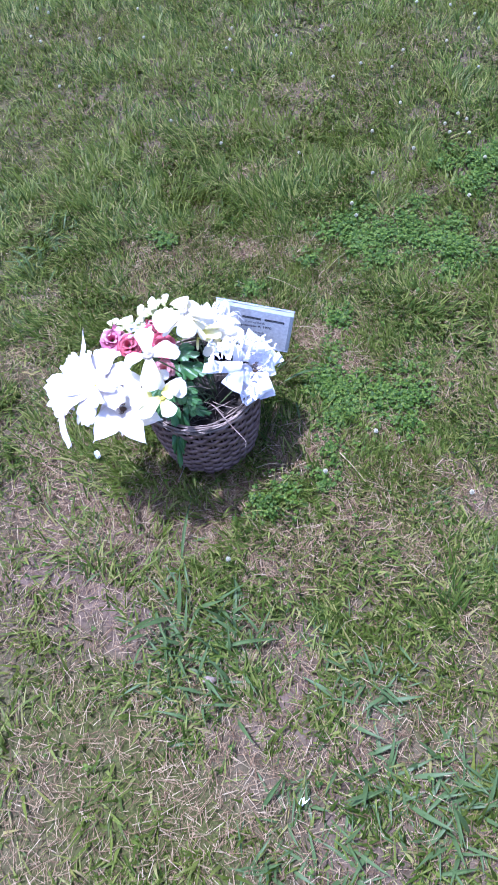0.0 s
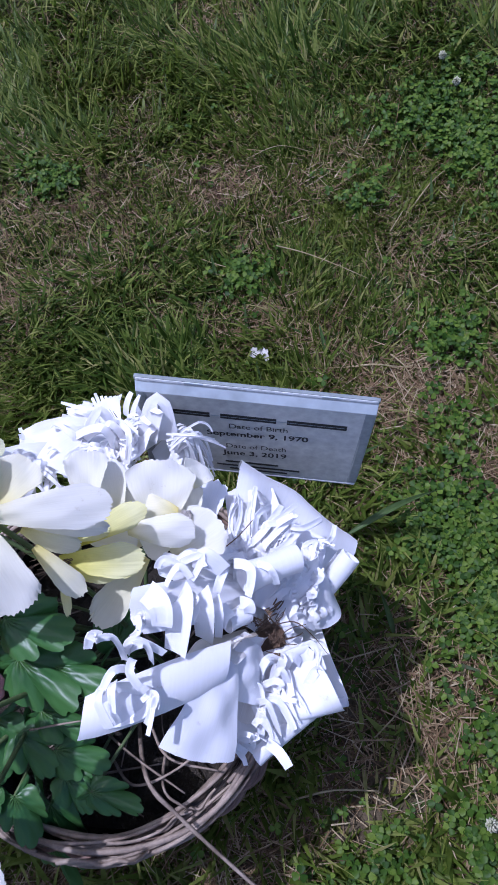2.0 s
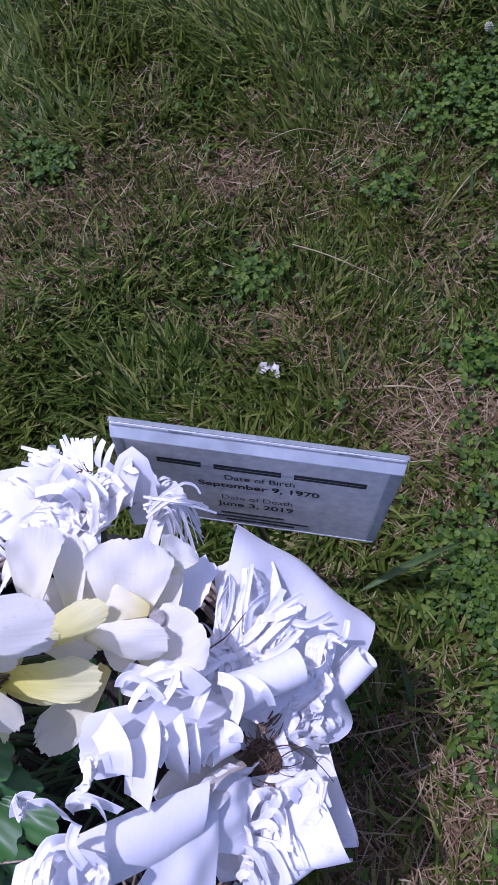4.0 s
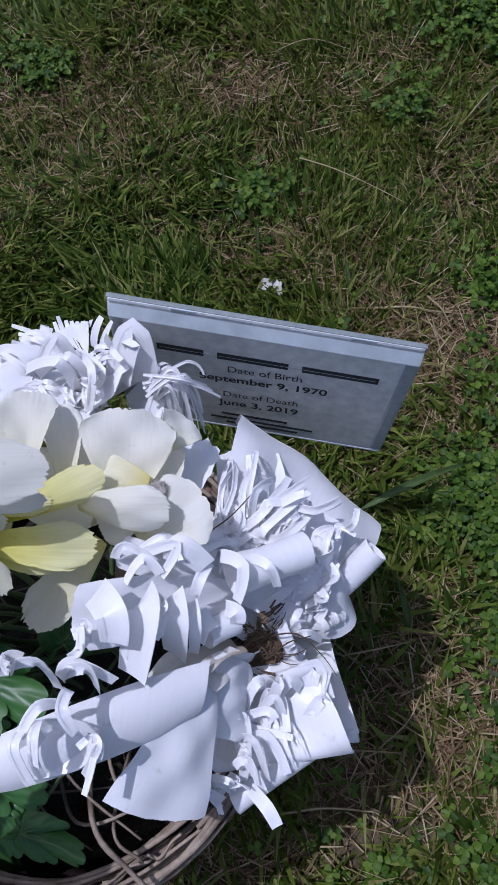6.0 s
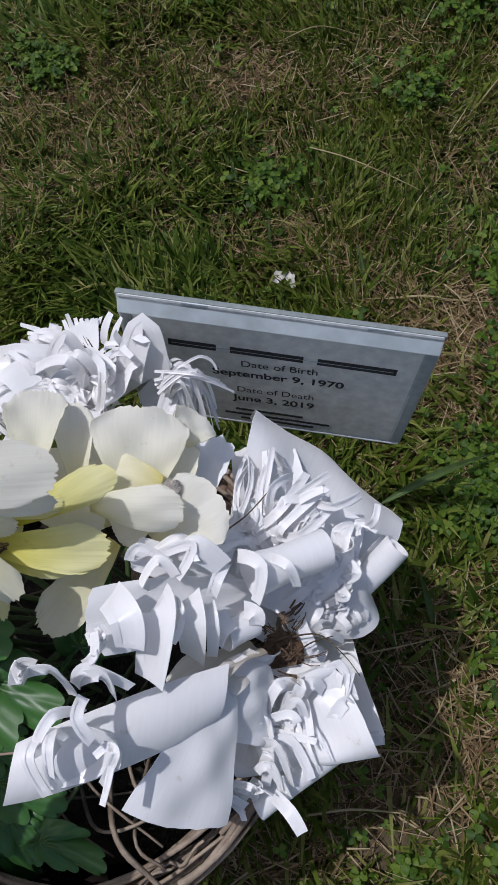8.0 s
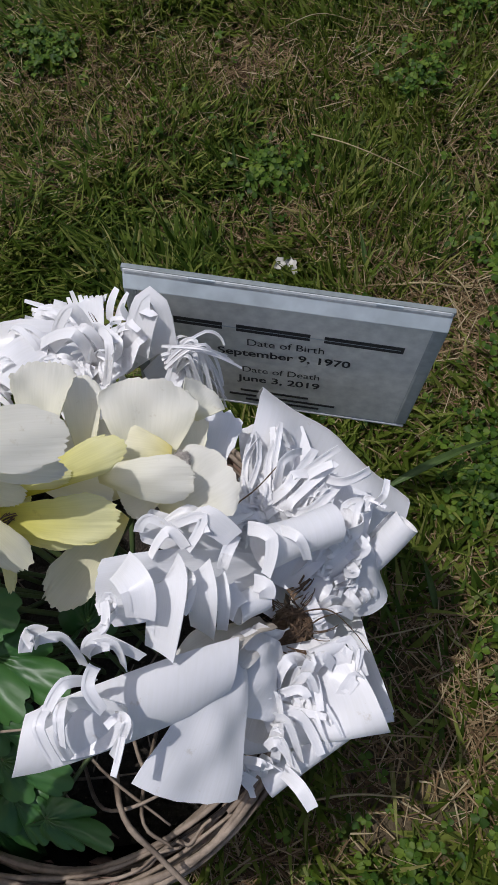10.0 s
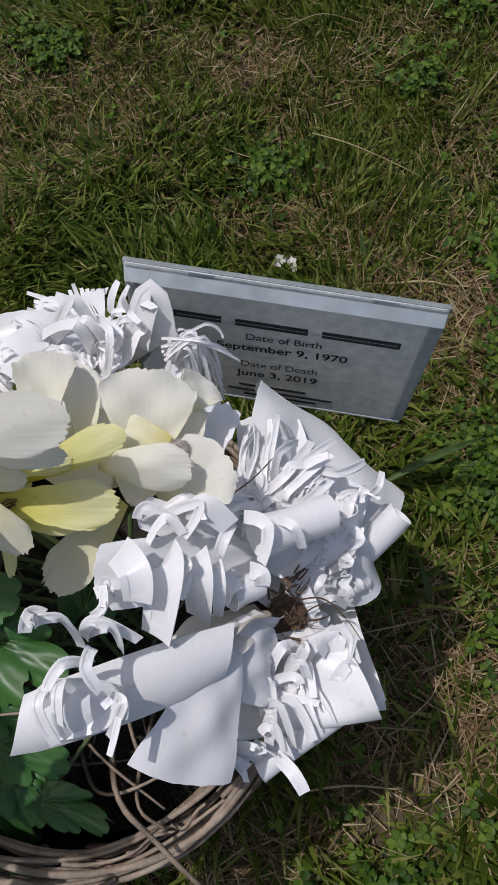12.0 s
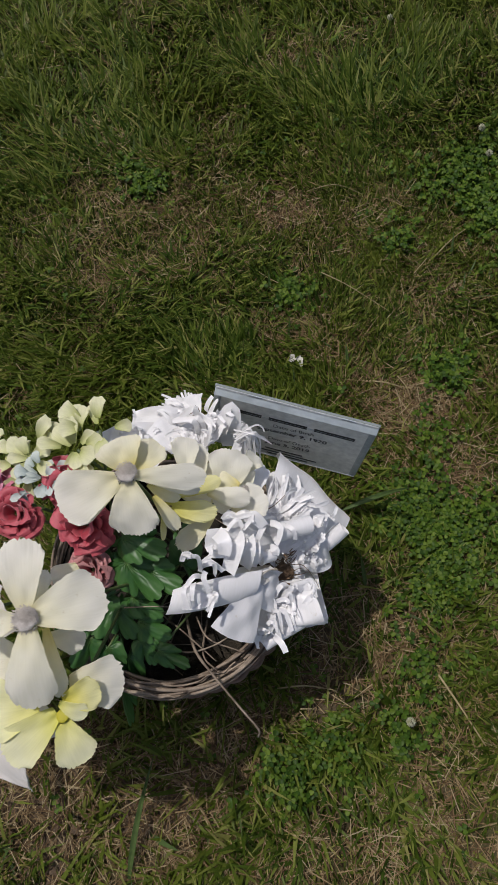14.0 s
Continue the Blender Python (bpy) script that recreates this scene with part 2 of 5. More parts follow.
def sheet(P, U, thick, name, mat):
    """A cloth from a grid of points P[i, j] with uv U[i, j]: one layer with a turned-under hem all round."""
    n, m = P.shape[:2]
    du = np.gradient(P, axis=0)
    dv = np.gradient(P, axis=1)
    N = np.cross(du, dv)
    N /= np.maximum(np.linalg.norm(N, axis=2, keepdims=True), 1e-9)
    top, bot = (P + N * thick / 2).reshape(-1, 3), (P - N * thick / 2).reshape(-1, 3)
    k = n * m
    ij = lambda i, j: i * m + j
    F = []
    for i in range(n - 1):
        for j in range(m - 1):
            q = (ij(i, j), ij(i + 1, j), ij(i + 1, j + 1), ij(i, j + 1))
            F.append(q)
            if i in (0, n - 2) or j in (0, m - 2):
                F.append(tuple(k + a for a in reversed(q)))
    ring = [ij(i, 0) for i in range(n)] + [ij(n - 1, j) for j in range(1, m)] + [ij(i, m - 1) for i in range(n - 2, -1, -1)] + [ij(0, j) for j in range(m - 2, 0, -1)]
    for a, b in zip(ring, ring[1:] + ring[:1]):
        F.append((b, a, k + a, k + b))
    uv = U.reshape(-1, 2)
    me = mesh_of(name, np.vstack([top, bot]), F, mat, np.vstack([uv, uv]))
    me.set_sharp_from_angle(angle=radians(55))
    return me


def outline(kind, s):
    """Half-width of a petal along its length, 0 to 1."""
    if kind == "round":
        return np.clip(0.28 + 1.32 * s - 0.60 * s ** 2 - 0.12 * s ** 8, 0.1, 1)
    if kind == "satin":
        return np.clip(0.42 + 1.25 * s - 0.80 * s ** 2, 0.1, 1.0)
    if kind == "fan":
        return np.clip(0.30 + 0.58 * s ** 0.7, 0.1, 1.0)
    if kind == "point":
        return np.clip(np.sin(np.pi * s ** 0.75) ** 0.8, 0.06, 1) * (1 - 0.1 * s)
    if kind == "lobed":
        return np.clip(0.22 + 2.0 * s - 1.40 * s ** 2, 0.08, 1) * (0.84 + 0.16 * np.cos(2 * np.pi * 2.4 * (s - 0.40)))
    return np.ones_like(s)


def petal(base, tip, width, kind="round", up=(0, 0, 1), arch=0.06, cup=0.10, fold=0.0, tiproll=0.0, siderolls=(0, 0), rag=0.04, wave=0.04, bow=0.06, seed=0, nu=16, nv=11, thick=0.0007):
    """Grid of a petal from base to tip. arch: rise of its middle; cup: lift of the edges; fold: a ridge along the middle;
    tiproll and siderolls: radius by which tip and sides curl down (minus: up); rag: torn edge; wave: rippled edge."""
    r = np.random.default_rng(seed)
    base, tip = np.asarray(base, float), np.asarray(tip, float)
    length = np.linalg.norm(tip - base)
    e1 = (tip - base) / length
    up = np.asarray(up, float)
    n = unit(up - e1 * (up @ e1))
    e2 = np.cross(n, e1)
    s, v = np.meshgrid(np.linspace(0, 1, nu), np.linspace(-1, 1, nv), indexing="ij")
    w = outline(kind, s) * width / 2
    teeth = np.interp(v[0], np.linspace(-1, 1, 2 * nv), r.normal(0, 1, 2 * nv))
    reach = 1 + rag * teeth[None, :] - (0.20 * np.abs(v) ** 3 if kind == "round" else 0.30 * np.abs(v) ** 2.2 - 0.05 * np.cos(3.2 * np.pi * v) if kind == "lobed" else bow * v ** 2)
    a = s * length * np.where(s > 0.4, 1 + (reach - 1) * np.clip((s - 0.4) / 0.6, 0, 1) ** 1.3, 1)
    b = v * w * (1 + rag * 0.8 * np.interp(s, np.linspace(0, 1, nu), r.normal(0, 1, nu)))
    ph = r.uniform(0, 6.28, 4)
    h = arch * length * np.sin(np.pi * s) + cup * width * v ** 2 * np.sin(np.pi * np.clip(s * 0.8 + 0.1, 0, 1)) - fold * width * np.abs(v) * s
    h = h + wave * width * np.abs(v) ** 1.5 * s * np.sin(7 * s + ph[0] + 2 * v) + (0.030 if kind == "satin" else 0.02) * width * np.sin(9 * s + ph[1]) * np.sin(5 * v + ph[2])
    if kind == "satin":
        h = h + 0.006 * width * np.sin(17 * s + 6 * v + ph[3]) + 0.016 * width * np.abs(np.sin(3.1 * v + 2.2 * s + ph[0]))
    for sign, rad in zip((-1, 1), siderolls):
        if rad:
            lim = 0.62 * w
            over = np.maximum(sign * b - lim, 0)
            ang = over / abs(rad)
            b = np.where(over > 0, sign * (lim + abs(rad) * np.sin(ang)), b)
            h = h - np.sign(rad) * abs(rad) * (1 - np.cos(ang)) * (over > 0)
    if tiproll:
        lim = 0.70 * length
        over = np.maximum(a - lim, 0)
        ang = over / abs(tiproll)
        a = np.where(over > 0, lim + abs(tiproll) * np.sin(ang), a)
        h = h - np.sign(tiproll) * abs(tiproll) * (1 - np.cos(ang)) * (over > 0)
    P = base + a[..., None] * e1 + b[..., None] * e2 + h[..., None] * n
    return P, np.dstack([s, v * 0.5 + 0.5])


def ribbons(count, origin, along, side, up, spread, length, width, seed, name, mat, curl=1.0):
    """Torn satin strips that spring up from a petal and curl over, in small bunches of parallel cuts: a mesh for each bunch."""
    r = np.random.default_rng(seed)
    along, side, up, origin = unit(along), unit(side), unit(up), np.asarray(origin, float)
    made = []
    while count > 0:
        V, F, T = [], [], []
        bunch = min(count, int(r.integers(2, 7)))
        count -= bunch
        p0 = origin + side * r.uniform(-0.5, 0.5) * spread[0] + along * r.uniform(-0.5, 0.5) * spread[1] + up * r.uniform(-0.001, 0.003)
        turn = r.normal(0, 0.9)
        d0 = unit(along * math.cos(turn) + side * math.sin(turn) + up * r.uniform(0.4, 1.5))
        w0 = unit(np.cross(d0, up) + r.normal(0, 0.25, 3))
        wide, long, bend0 = width * r.uniform(0.5, 1.3), length * r.uniform(0.7, 1.4), curl * max(r.normal(1.9, 0.7), 0.5)
        for nth in range(bunch):
            p, wi, ln = p0 + w0 * wide * 1.02 * (nth - bunch / 2), wide * r.uniform(0.55, 1.1), long * r.uniform(0.65, 1.2)
            d, wd, bend = unit(d0 + r.normal(0, 0.16, 3)), unit(w0 + r.normal(0, 0.16, 3)), bend0 + r.normal(0, 0.5)
            wd = unit(wd - d * (wd @ d))
            nrm = np.cross(wd, d)
            nrm = nrm * np.sign(nrm @ up + 1e-6)
            twist, taper = r.normal(0, 0.7), r.uniform(0.1, 0.6)
            steps, start = 12, len(V)
            for i in range(steps + 1):
                t = i / steps
                hw = wi / 2 * (1 - taper * t ** 3)
                way = d * math.cos(bend * t) - nrm * math.sin(bend * t)
                across = wd * math.cos(twist * t) + np.cross(way, wd) * math.sin(twist * t)
                V += [p - across * hw, p + across * hw]
                T += [(t, 0), (t, 1)]
                p = p + way * ln / steps
            F += [(start + 2 * i, start + 2 * i + 1, start + 2 * i + 3, start + 2 * i + 2) for i in range(steps)]
            if nth:
                F.append((start - 2 * steps - 1, start, start + 2, start - 2 * steps + 1))
        made.append(mesh_of(name, V, F, mat, T))
    return made


def comb(base, tip, width, up, count, length, seed, name, mat):
    """A petal's end cut into a fringe of narrow teeth that fan out."""
    r = np.random.default_rng(seed)
    base, tip = np.asarray(base, float), np.asarray(tip, float)
    e1 = unit(tip - base)
    n = unit(np.asarray(up, float) - e1 * (np.asarray(up, float) @ e1))
    e2 = np.cross(n, e1)
    V, F, T = [], [], []
    for k in range(count):
        v = -1 + 2 * (k + 0.5) / count
        p = tip - e1 * 0.006 + e2 * v * width * 0.48 + n * 0.001
        d = unit(e1 + e2 * (0.22 * v + r.normal(0, 0.07)) + n * r.normal(0.10, 0.22))
        hw, ln, bend = width / count * 0.50, length * r.uniform(0.3, 0.85), r.normal(0.3, 0.6)
        o = len(V)
        for i in range(5):
            t = i / 4
            V += [p - e2 * hw * (1 - 0.3 * t), p + e2 * hw * (1 - 0.3 * t)]
            T += [(0.6 + 0.4 * t, 0.2), (0.6 + 0.4 * t, 0.8)]
            p = p + (d * math.cos(bend * t) + n * math.sin(bend * t)) * ln / 4
            if i:
                F.append((o + 2 * i - 2, o + 2 * i - 1, o + 2 * i + 1, o + 2 * i))
    return mesh_of(name, V, F, mat, T)


def tube(points, radius, name, mat, sides=7, taper=1.0, rough=0.0, seed=0):
    """A round stalk along points; Catmull-Rom smoothed."""
    r = np.random.default_rng(seed)
    pts = np.asarray(points, float)
    ext = np.vstack([2 * pts[0] - pts[1], pts, 2 * pts[-1] - pts[-2]])
    path = []
    for i in range(1, len(ext) - 2):
        a, b, c, d = ext[i - 1:i + 3]
        for t in np.linspace(0, 1, 6, endpoint=False):
            path.append(0.5 * (2 * b + (c - a) * t + (2 * a - 5 * b + 4 * c - d) * t ** 2 + (3 * b - a - 3 * c + d) * t ** 3))
    path = np.array(path + [pts[-1]])
    V, F = [], []
    n = len(path)
    for i, p in enumerate(path):
        d = unit(path[min(i + 1, n - 1)] - path[max(i - 1, 0)])
        x = unit(np.cross(d, (0.3, 0.2, 1) if abs(d[2]) < 0.9 else (1, 0.1, 0)))
        y = np.cross(d, x)
        rad = radius * (1 + (taper - 1) * i / (n - 1)) * (1 + rough * r.normal())
        V += [p + rad * (math.cos(2 * math.pi * k / sides) * x + math.sin(2 * math.pi * k / sides) * y) for k in range(sides)]
        if i:
            o = (i - 1) * sides
            F += [(o + k, o + (k + 1) % sides, o + sides + (k + 1) % sides, o + sides + k) for k in range(sides)]
    F += [tuple(reversed(range(sides))), tuple(range((n - 1) * sides, n * sides))]
    return mesh_of(name, V, F, mat)


def knobbly(centre, radii, name, mat, seed, spikes=0.25, rings=9, seg=14):
    """A rough lump: a ball with broken relief."""
    V, F = [], []
    c = np.asarray(centre, float)
    noise_at = lambda q: noise.noise(Vector(q) * 2.3 + Vector((seed * 7.1, 0, 0))) + 0.6 * noise.noise(Vector(q) * 6.1 + Vector((0, seed * 3.3, 0)))
    for i in range(rings + 1):
        th = math.pi * i / rings
        for k in range(seg):
            ph = 2 * math.pi * k / seg
            q = np.array([math.sin(th) * math.cos(ph), math.sin(th) * math.sin(ph), math.cos(th)])
            V.append(c + q * np.asarray(radii) * (1 + spikes * noise_at(q)))
    for i in range(rings):
        for k in range(seg):
            F.append((i * seg + k, (i + 1) * seg + k, (i + 1) * seg + (k + 1) % seg, i * seg + (k + 1) % seg))
    return mesh_of(name, V, F, mat)


def leaf_grid(base, tip, width, up, seed):
    """A lobed leaf: a fan of rounded, notched lobes round its base."""
    r = np.random.default_rng(seed)
    base, tip = np.asarray(base, float), np.asarray(tip, float)
    length = np.linalg.norm(tip - base)
    e1 = (tip - base) / length
    n = unit(np.asarray(up, float) - e1 * (np.asarray(up, float) @ e1))
    e2 = np.cross(n, e1)
    rad, th = np.meshgrid(np.linspace(0.02, 1, 10), np.linspace(-2.1, 2.1, 73), indexing="ij")
    edge = (0.66 + 0.34 * np.cos(th * 0.9)) * (1 - 0.34 * (1 - np.abs(np.cos(2.6 * th))) ** 2.2) * (1 - 0.10 * (1 - np.abs(np.cos(7.8 * th + r.uniform(-0.2, 0.2)))) ** 2)
    a = rad * edge * np.cos(th) * length
    b = rad * edge * np.sin(th) * width * 0.62
    h = -0.10 * length * rad ** 2 + 0.045 * length * rad * np.cos(5.2 * th) + 0.012 * length * np.sin(9 * rad) * np.cos(15.6 * th) + 0.07 * length * rad ** 2 * np.sin(3 * th + r.uniform(0, 6))
    P = base + a[..., None] * e1 + b[..., None] * e2 + h[..., None] * n
    return P, np.dstack([rad, th / 4 + 0.5])


# ---- the plan ----
BASKET = np.array((-0.391, 1.205, 0.0))
RIM, HEIGHT = 0.135, 0.222
CROWN = BASKET + (0, 0, 0.165)


# bare patches and clover patches in the lawn: x, y, radius
BARE = [(-0.84, 0.96, 0.12), (-0.71, 1.03, 0.11), (-0.58, 0.96, 0.11), (-0.03, 0.74, 0.05), (-0.75, 0.23, 0.08), (-0.07, 0.42, 0.04), (-0.54, 0.65, 0.05), (-0.92, 1.50, 0.10), (-0.68, 0.73, 0.09),
        (-0.43, 0.35, 0.08), (-0.56, 0.46, 0.09), (-0.29, 0.38, 0.06), (-0.04, 1.50, 0.09), (0.03, 1.41, 0.06), (0.27, 0.97, 0.07), (-0.27, 1.92, 0.04), (-0.19, 0.60, 0.05), (-0.29, 0.20, 0.05),
        (-0.69, 0.36, 0.08), (-0.11, 1.48, 0.05), (-0.10, 1.17, 0.045), (-0.13, 1.12, 0.04), (-0.24, 1.65, 0.025), (-0.28, 1.78, 0.02), (-0.45, 0.92, 0.10), (-0.36, 0.99, 0.09), (-0.20, 1.15, 0.06), (-0.215, 1.19, 0.055), (-0.20, 1.25, 0.04), (-0.235, 1.10, 0.05), (-0.17, 1.12, 0.05), (-0.165, 1.19, 0.045), (-0.29, 1.05, 0.05), (-0.155, 1.245, 0.03), (-0.36, 1.03, 0.06)]
PATCHES = [(-0.01, 1.30, 0.12), (0.09, 1.29, 0.10), (-0.10, 1.32, 0.06), (-0.10, 1.05, 0.030), (-0.19, 1.02, 0.022), (0.22, 1.90, 0.13), (0.05, 1.95, 0.10), (0.35, 1.83, 0.12), (-0.27, 0.99, 0.025),
           (-0.06, 1.34, 0.05), (-0.55, 1.96, 0.05), (-0.27, 1.72, 0.025), (-0.03, 1.57, 0.025), (0.07, 1.88, 0.07), (0.6, 2.2, 0.18)]


def field(x, y, spots):
    out = np.zeros_like(x)
    for cx, cy, r in spots:
        out = np.maximum(out, np.exp(-((x - cx) ** 2 + (y - cy) ** 2) / (r * r) * 0.9))
    return out


def smooth_noise(x, y, cell, seed):
    """Value noise on a lattice, for many places at once."""
    g = np.random.default_rng(seed).uniform(0, 1, (256, 256))
    u, v = x / cell + 100.3, y / cell + 100.7
    i, j = np.floor(u).astype(int), np.floor(v).astype(int)
    fu, fv = u - i, v - j
    fu, fv = fu * fu * (3 - 2 * fu), fv * fv * (3 - 2 * fv)
    at = lambda a, b: g[a % 256, b % 256]
    return (at(i, j) * (1 - fu) + at(i + 1, j) * fu) * (1 - fv) + (at(i, j + 1) * (1 - fu) + at(i + 1, j + 1) * fu) * fv


def relief(x, y):
    return 0.016 * (smooth_noise(x, y, 0.35, 5) - 0.5) + 0.008 * (smooth_noise(x, y, 0.07, 6) - 0.5) - 0.004


# ---- ground: one sheet to the horizon ----
def build_ground():
    def spaced(lo, hi, step):
        inner = np.arange(lo, hi + step / 2, step)
        far = np.array([0.1, 0.25, 0.5, 1, 2, 4, 8, 16, 40, 100, 300])
        return np.concatenate([lo - far[::-1], inner, hi + far])
    xs, ys = spaced(-2.2, 1.6, 0.025), spaced(-0.5, 4.8, 0.025)
    X, Y = np.meshgrid(xs, ys, indexing="ij")
    Z = relief(X, Y)
    n, m = X.shape
    idx = np.arange(n * m).reshape(n, m)
    F = np.stack([idx[:-1, :-1], idx[1:, :-1], idx[1:, 1:], idx[:-1, 1:]], -1).reshape(-1, 4)
    me = mesh_of("ground", np.stack([X, Y, Z], -1).reshape(-1, 3), F, SOIL)
    return tagged(new("ground", me), "sandy brown lawn soil under patchy grass", "ground", kind="structure")


build_ground()


# ---- lawn ----
def strips(x, y, z, yaw, lean, length, width, bend, name, mat, segs=3, flat=False):
    """Many tapered blades as one mesh, each its own island."""
    n = len(x)
    t = np.linspace(0, 1, segs + 1)
    dx, dy = np.cos(yaw), np.sin(yaw)
    V = np.zeros((n, 2 * (segs + 1), 3))
    px, pz = np.zeros(n), np.zeros(n)
    for k in range(segs + 1):
        ang = lean + bend * t[k]
        if k:
            px = px + np.sin(ang) * length / segs
            pz = pz + np.cos(ang) * length / segs
        w = width / 2 * ((1 - t[k] ** 1.6) * 0.92 + 0.06 if not flat else 1 - 0.5 * t[k])
        cx, cy = x + dx * px, y + dy * px
        V[:, 2 * k] = np.stack([cx - dy * w, cy + dx * w, z + pz], -1)
        V[:, 2 * k + 1] = np.stack([cx + dy * w, cy - dx * w, z + pz], -1)
    base = (np.arange(n) * 2 * (segs + 1))[:, None, None]
    q = np.array([[2 * k, 2 * k + 1, 2 * k + 3, 2 * k + 2] for k in range(segs)])[None]
    F = (base + q).reshape(-1, 4)
    me = bpy.data.meshes.new(name)
    me.vertices.add(n * 2 * (segs + 1))
    me.vertices.foreach_set("co", V.astype(np.float32).ravel())
    me.loops.add(F.size)
    me.loops.foreach_set("vertex_index", F.astype(np.int32).ravel())
    me.polygons.add(len(F))
    me.polygons.foreach_set("loop_start", np.arange(0, F.size, 4, dtype=np.int32))
    me.polygons.foreach_set("use_smooth", np.ones(len(F), dtype=bool))
    me.materials.append(mat)
    me.update(calc_edges=True)
    me.validate()
    return me


def scatter(count, near):
    """Places over the lawn: a widening stretch ahead of the walk, thinner around it; near: share close to the basket."""
    k, e = int(count * near), int(count * 0.10)
    y = -0.25 + 4.7 * rng.uniform(0, 1, count - k - e) ** 1.15
    left, right = -0.95 - 0.20 * y, 0.25 + 0.24 * y
    x = left + (right - left) * rng.uniform(0, 1, len(y)) + rng.normal(0, 1, len(y)) * (0.07 + 0.22 * (rng.uniform(0, 1, len(y)) < 0.3))
    y = y + rng.normal(0, 0.08, len(y))
    x = np.concatenate([rng.normal(-0.27, 0.33, k), x, rng.normal(-0.3, 1.6, e)])
    y = np.concatenate([rng.normal(1.52, 0.42, k), y, rng.normal(1.9, 1.8, e)])
    return x, y


def under_basket(x, y):
    return np.hypot(x - BASKET[0], y - BASKET[1]) < 0.118


def build_lawn():
    def cover(x, y):
        bare, clover = field(x, y, BARE), field(x, y, PATCHES)
        lush = 0.62 + 0.10 * np.clip((y - 0.9) / 0.4, -1, 1) + 0.55 * (smooth_noise(x, y, 0.20, 11) - 0.35) + 1.15 * (smooth_noise(x, y, 0.05, 12) - 0.50) + 0.22 * np.clip((y - 1.35) / 0.9, -1, 1) + 0.18 * np.clip((y - 2.0) / 0.6, 0, 1) + 0.12 * np.clip((x + 0.3) / 0.5, -1, 1) - 0.16 * np.clip((-0.2 - x) / 0.3, 0, 1) * np.clip((1.1 - y) / 0.2, 0, 1)
        return np.clip(lush, 0.16, 1) * (1 - np.clip(0.95 - 0.25 * (y - 1.0), 0.8, 0.95) * bare) * (1 - 0.60 * clover)
    x, y = scatter(360000, 0.36)
    keep = (rng.uniform(0, 1, len(x)) < cover(x, y)) & ~under_basket(x, y)
    x, y = x[keep], y[keep]
    n = len(x)
    tall = np.clip(0.45 + 0.7 * smooth_noise(x, y, 0.13, 13), 0.4, 1.1)
    me = strips(x, y, relief(x, y) - 0.002, rng.uniform(0, 6.283, n), rng.uniform(0.1, 1.0, n), rng.uniform(0.014, 0.046, n) * tall, rng.uniform(0.0018, 0.0046, n), rng.uniform(-0.2, 1.3, n), "lawn_grass", GRASS, 2)
    mown = me
    # the lawn goes on all round, in larger blades
    ox, oy = rng.uniform(-6.5, 6.0, 150000), rng.uniform(-5.0, 8.0, 150000)
    ox, oy = np.concatenate([ox, rng.normal(-0.3, 1.5, 70000)]), np.concatenate([oy, rng.normal(1.4, 1.5, 70000)])
    mid = np.abs(ox + 0.35 - 0.02 * oy) < 0.62 + 0.22 * oy + rng.normal(0, 0.15, len(ox))
    out = ~(mid & (oy > -0.3 + rng.normal(0, 0.1, len(ox))) & (oy < 4.5))
    edge = np.hypot(ox + 0.3, oy - 1.6)
    out &= rng.uniform(0, 1, len(ox)) < np.clip(1.5 - edge / 5.5, 0.0, 1)
    ox, oy = ox[out], oy[out]
    n = len(ox)
    me = strips(ox, oy, relief(ox, oy) - 0.002, rng.uniform(0, 6.283, n), rng.uniform(0.4, 1.2, n), rng.uniform(0.04, 0.09, n), rng.uniform(0.005, 0.011, n), rng.uniform(0.0, 0.9, n), "outer_grass", GRASS, 2)
    tagged(new("outer_grass", me), "patchy green lawn grass further off", "grass", kind="stuff")
    me = mown
    tagged(new("lawn_grass", me), "short patchy green lawn grass, unevenly mown", "grass", kind="stuff")
    # longer, coarser blades that lean over and catch the light
    x, y = scatter(235000, 0.40)
    keep = (rng.uniform(0, 1, len(x)) < cover(x, y) * np.clip(2.8 * smooth_noise(x, y, 0.075, 31) - 0.50 + 0.25 * np.clip(y - 2, 0, 1), 0.06, 1)) & ~under_basket(x, y)
    x, y = x[keep], y[keep]
    n = len(x)
    turn = 6.283 * smooth_noise(x, y, 0.12, 33) + rng.normal(0, 0.9, n)
    me = strips(x, y, relief(x, y) - 0.002, turn, rng.uniform(0.2, 1.1, n), rng.uniform(0.024, 0.068, n) * np.clip(0.6 + 0.7 * smooth_noise(x, y, 0.3, 41), 0.6, 1.2), rng.uniform(0.0032, 0.0085, n), rng.uniform(0.0, 1.1, n), "coarse_grass", COARSE, 3)
    tagged(new("coarse_grass", me), "longer coarse grass blades leaning over the short lawn", "grass", kind="stuff")
    x, y = scatter(185000, 0.46)
    dry = 0.38 + 0.6 * (smooth_noise(x, y, 0.16, 21) - 0.2) + 0.45 * field(x, y, BARE) - 0.15 * field(x, y, PATCHES) - 0.12 * np.clip((y - 1.35) / 0.4, -0.6, 1) - 0.10 * np.clip((0.1 - x) / 0.5 * (y > 1.3), 0, 0.6) + 0.9 * (smooth_noise(x, y, 0.09, 22) - 0.45) - 0.75 * np.exp(-((x + 0.21) ** 2 + (y - 1.10) ** 2) / 0.013)
    inner = (np.abs(x + 0.35 - 0.02 * y) < 0.75 + 0.24 * y) & (y > -0.4) & (y < 4.7)
    keep = (rng.uniform(0, 1, len(x)) < np.clip(dry, 0.08, 1) * np.where(inner, 1.0, 0.25)) & ~under_basket(x, y)
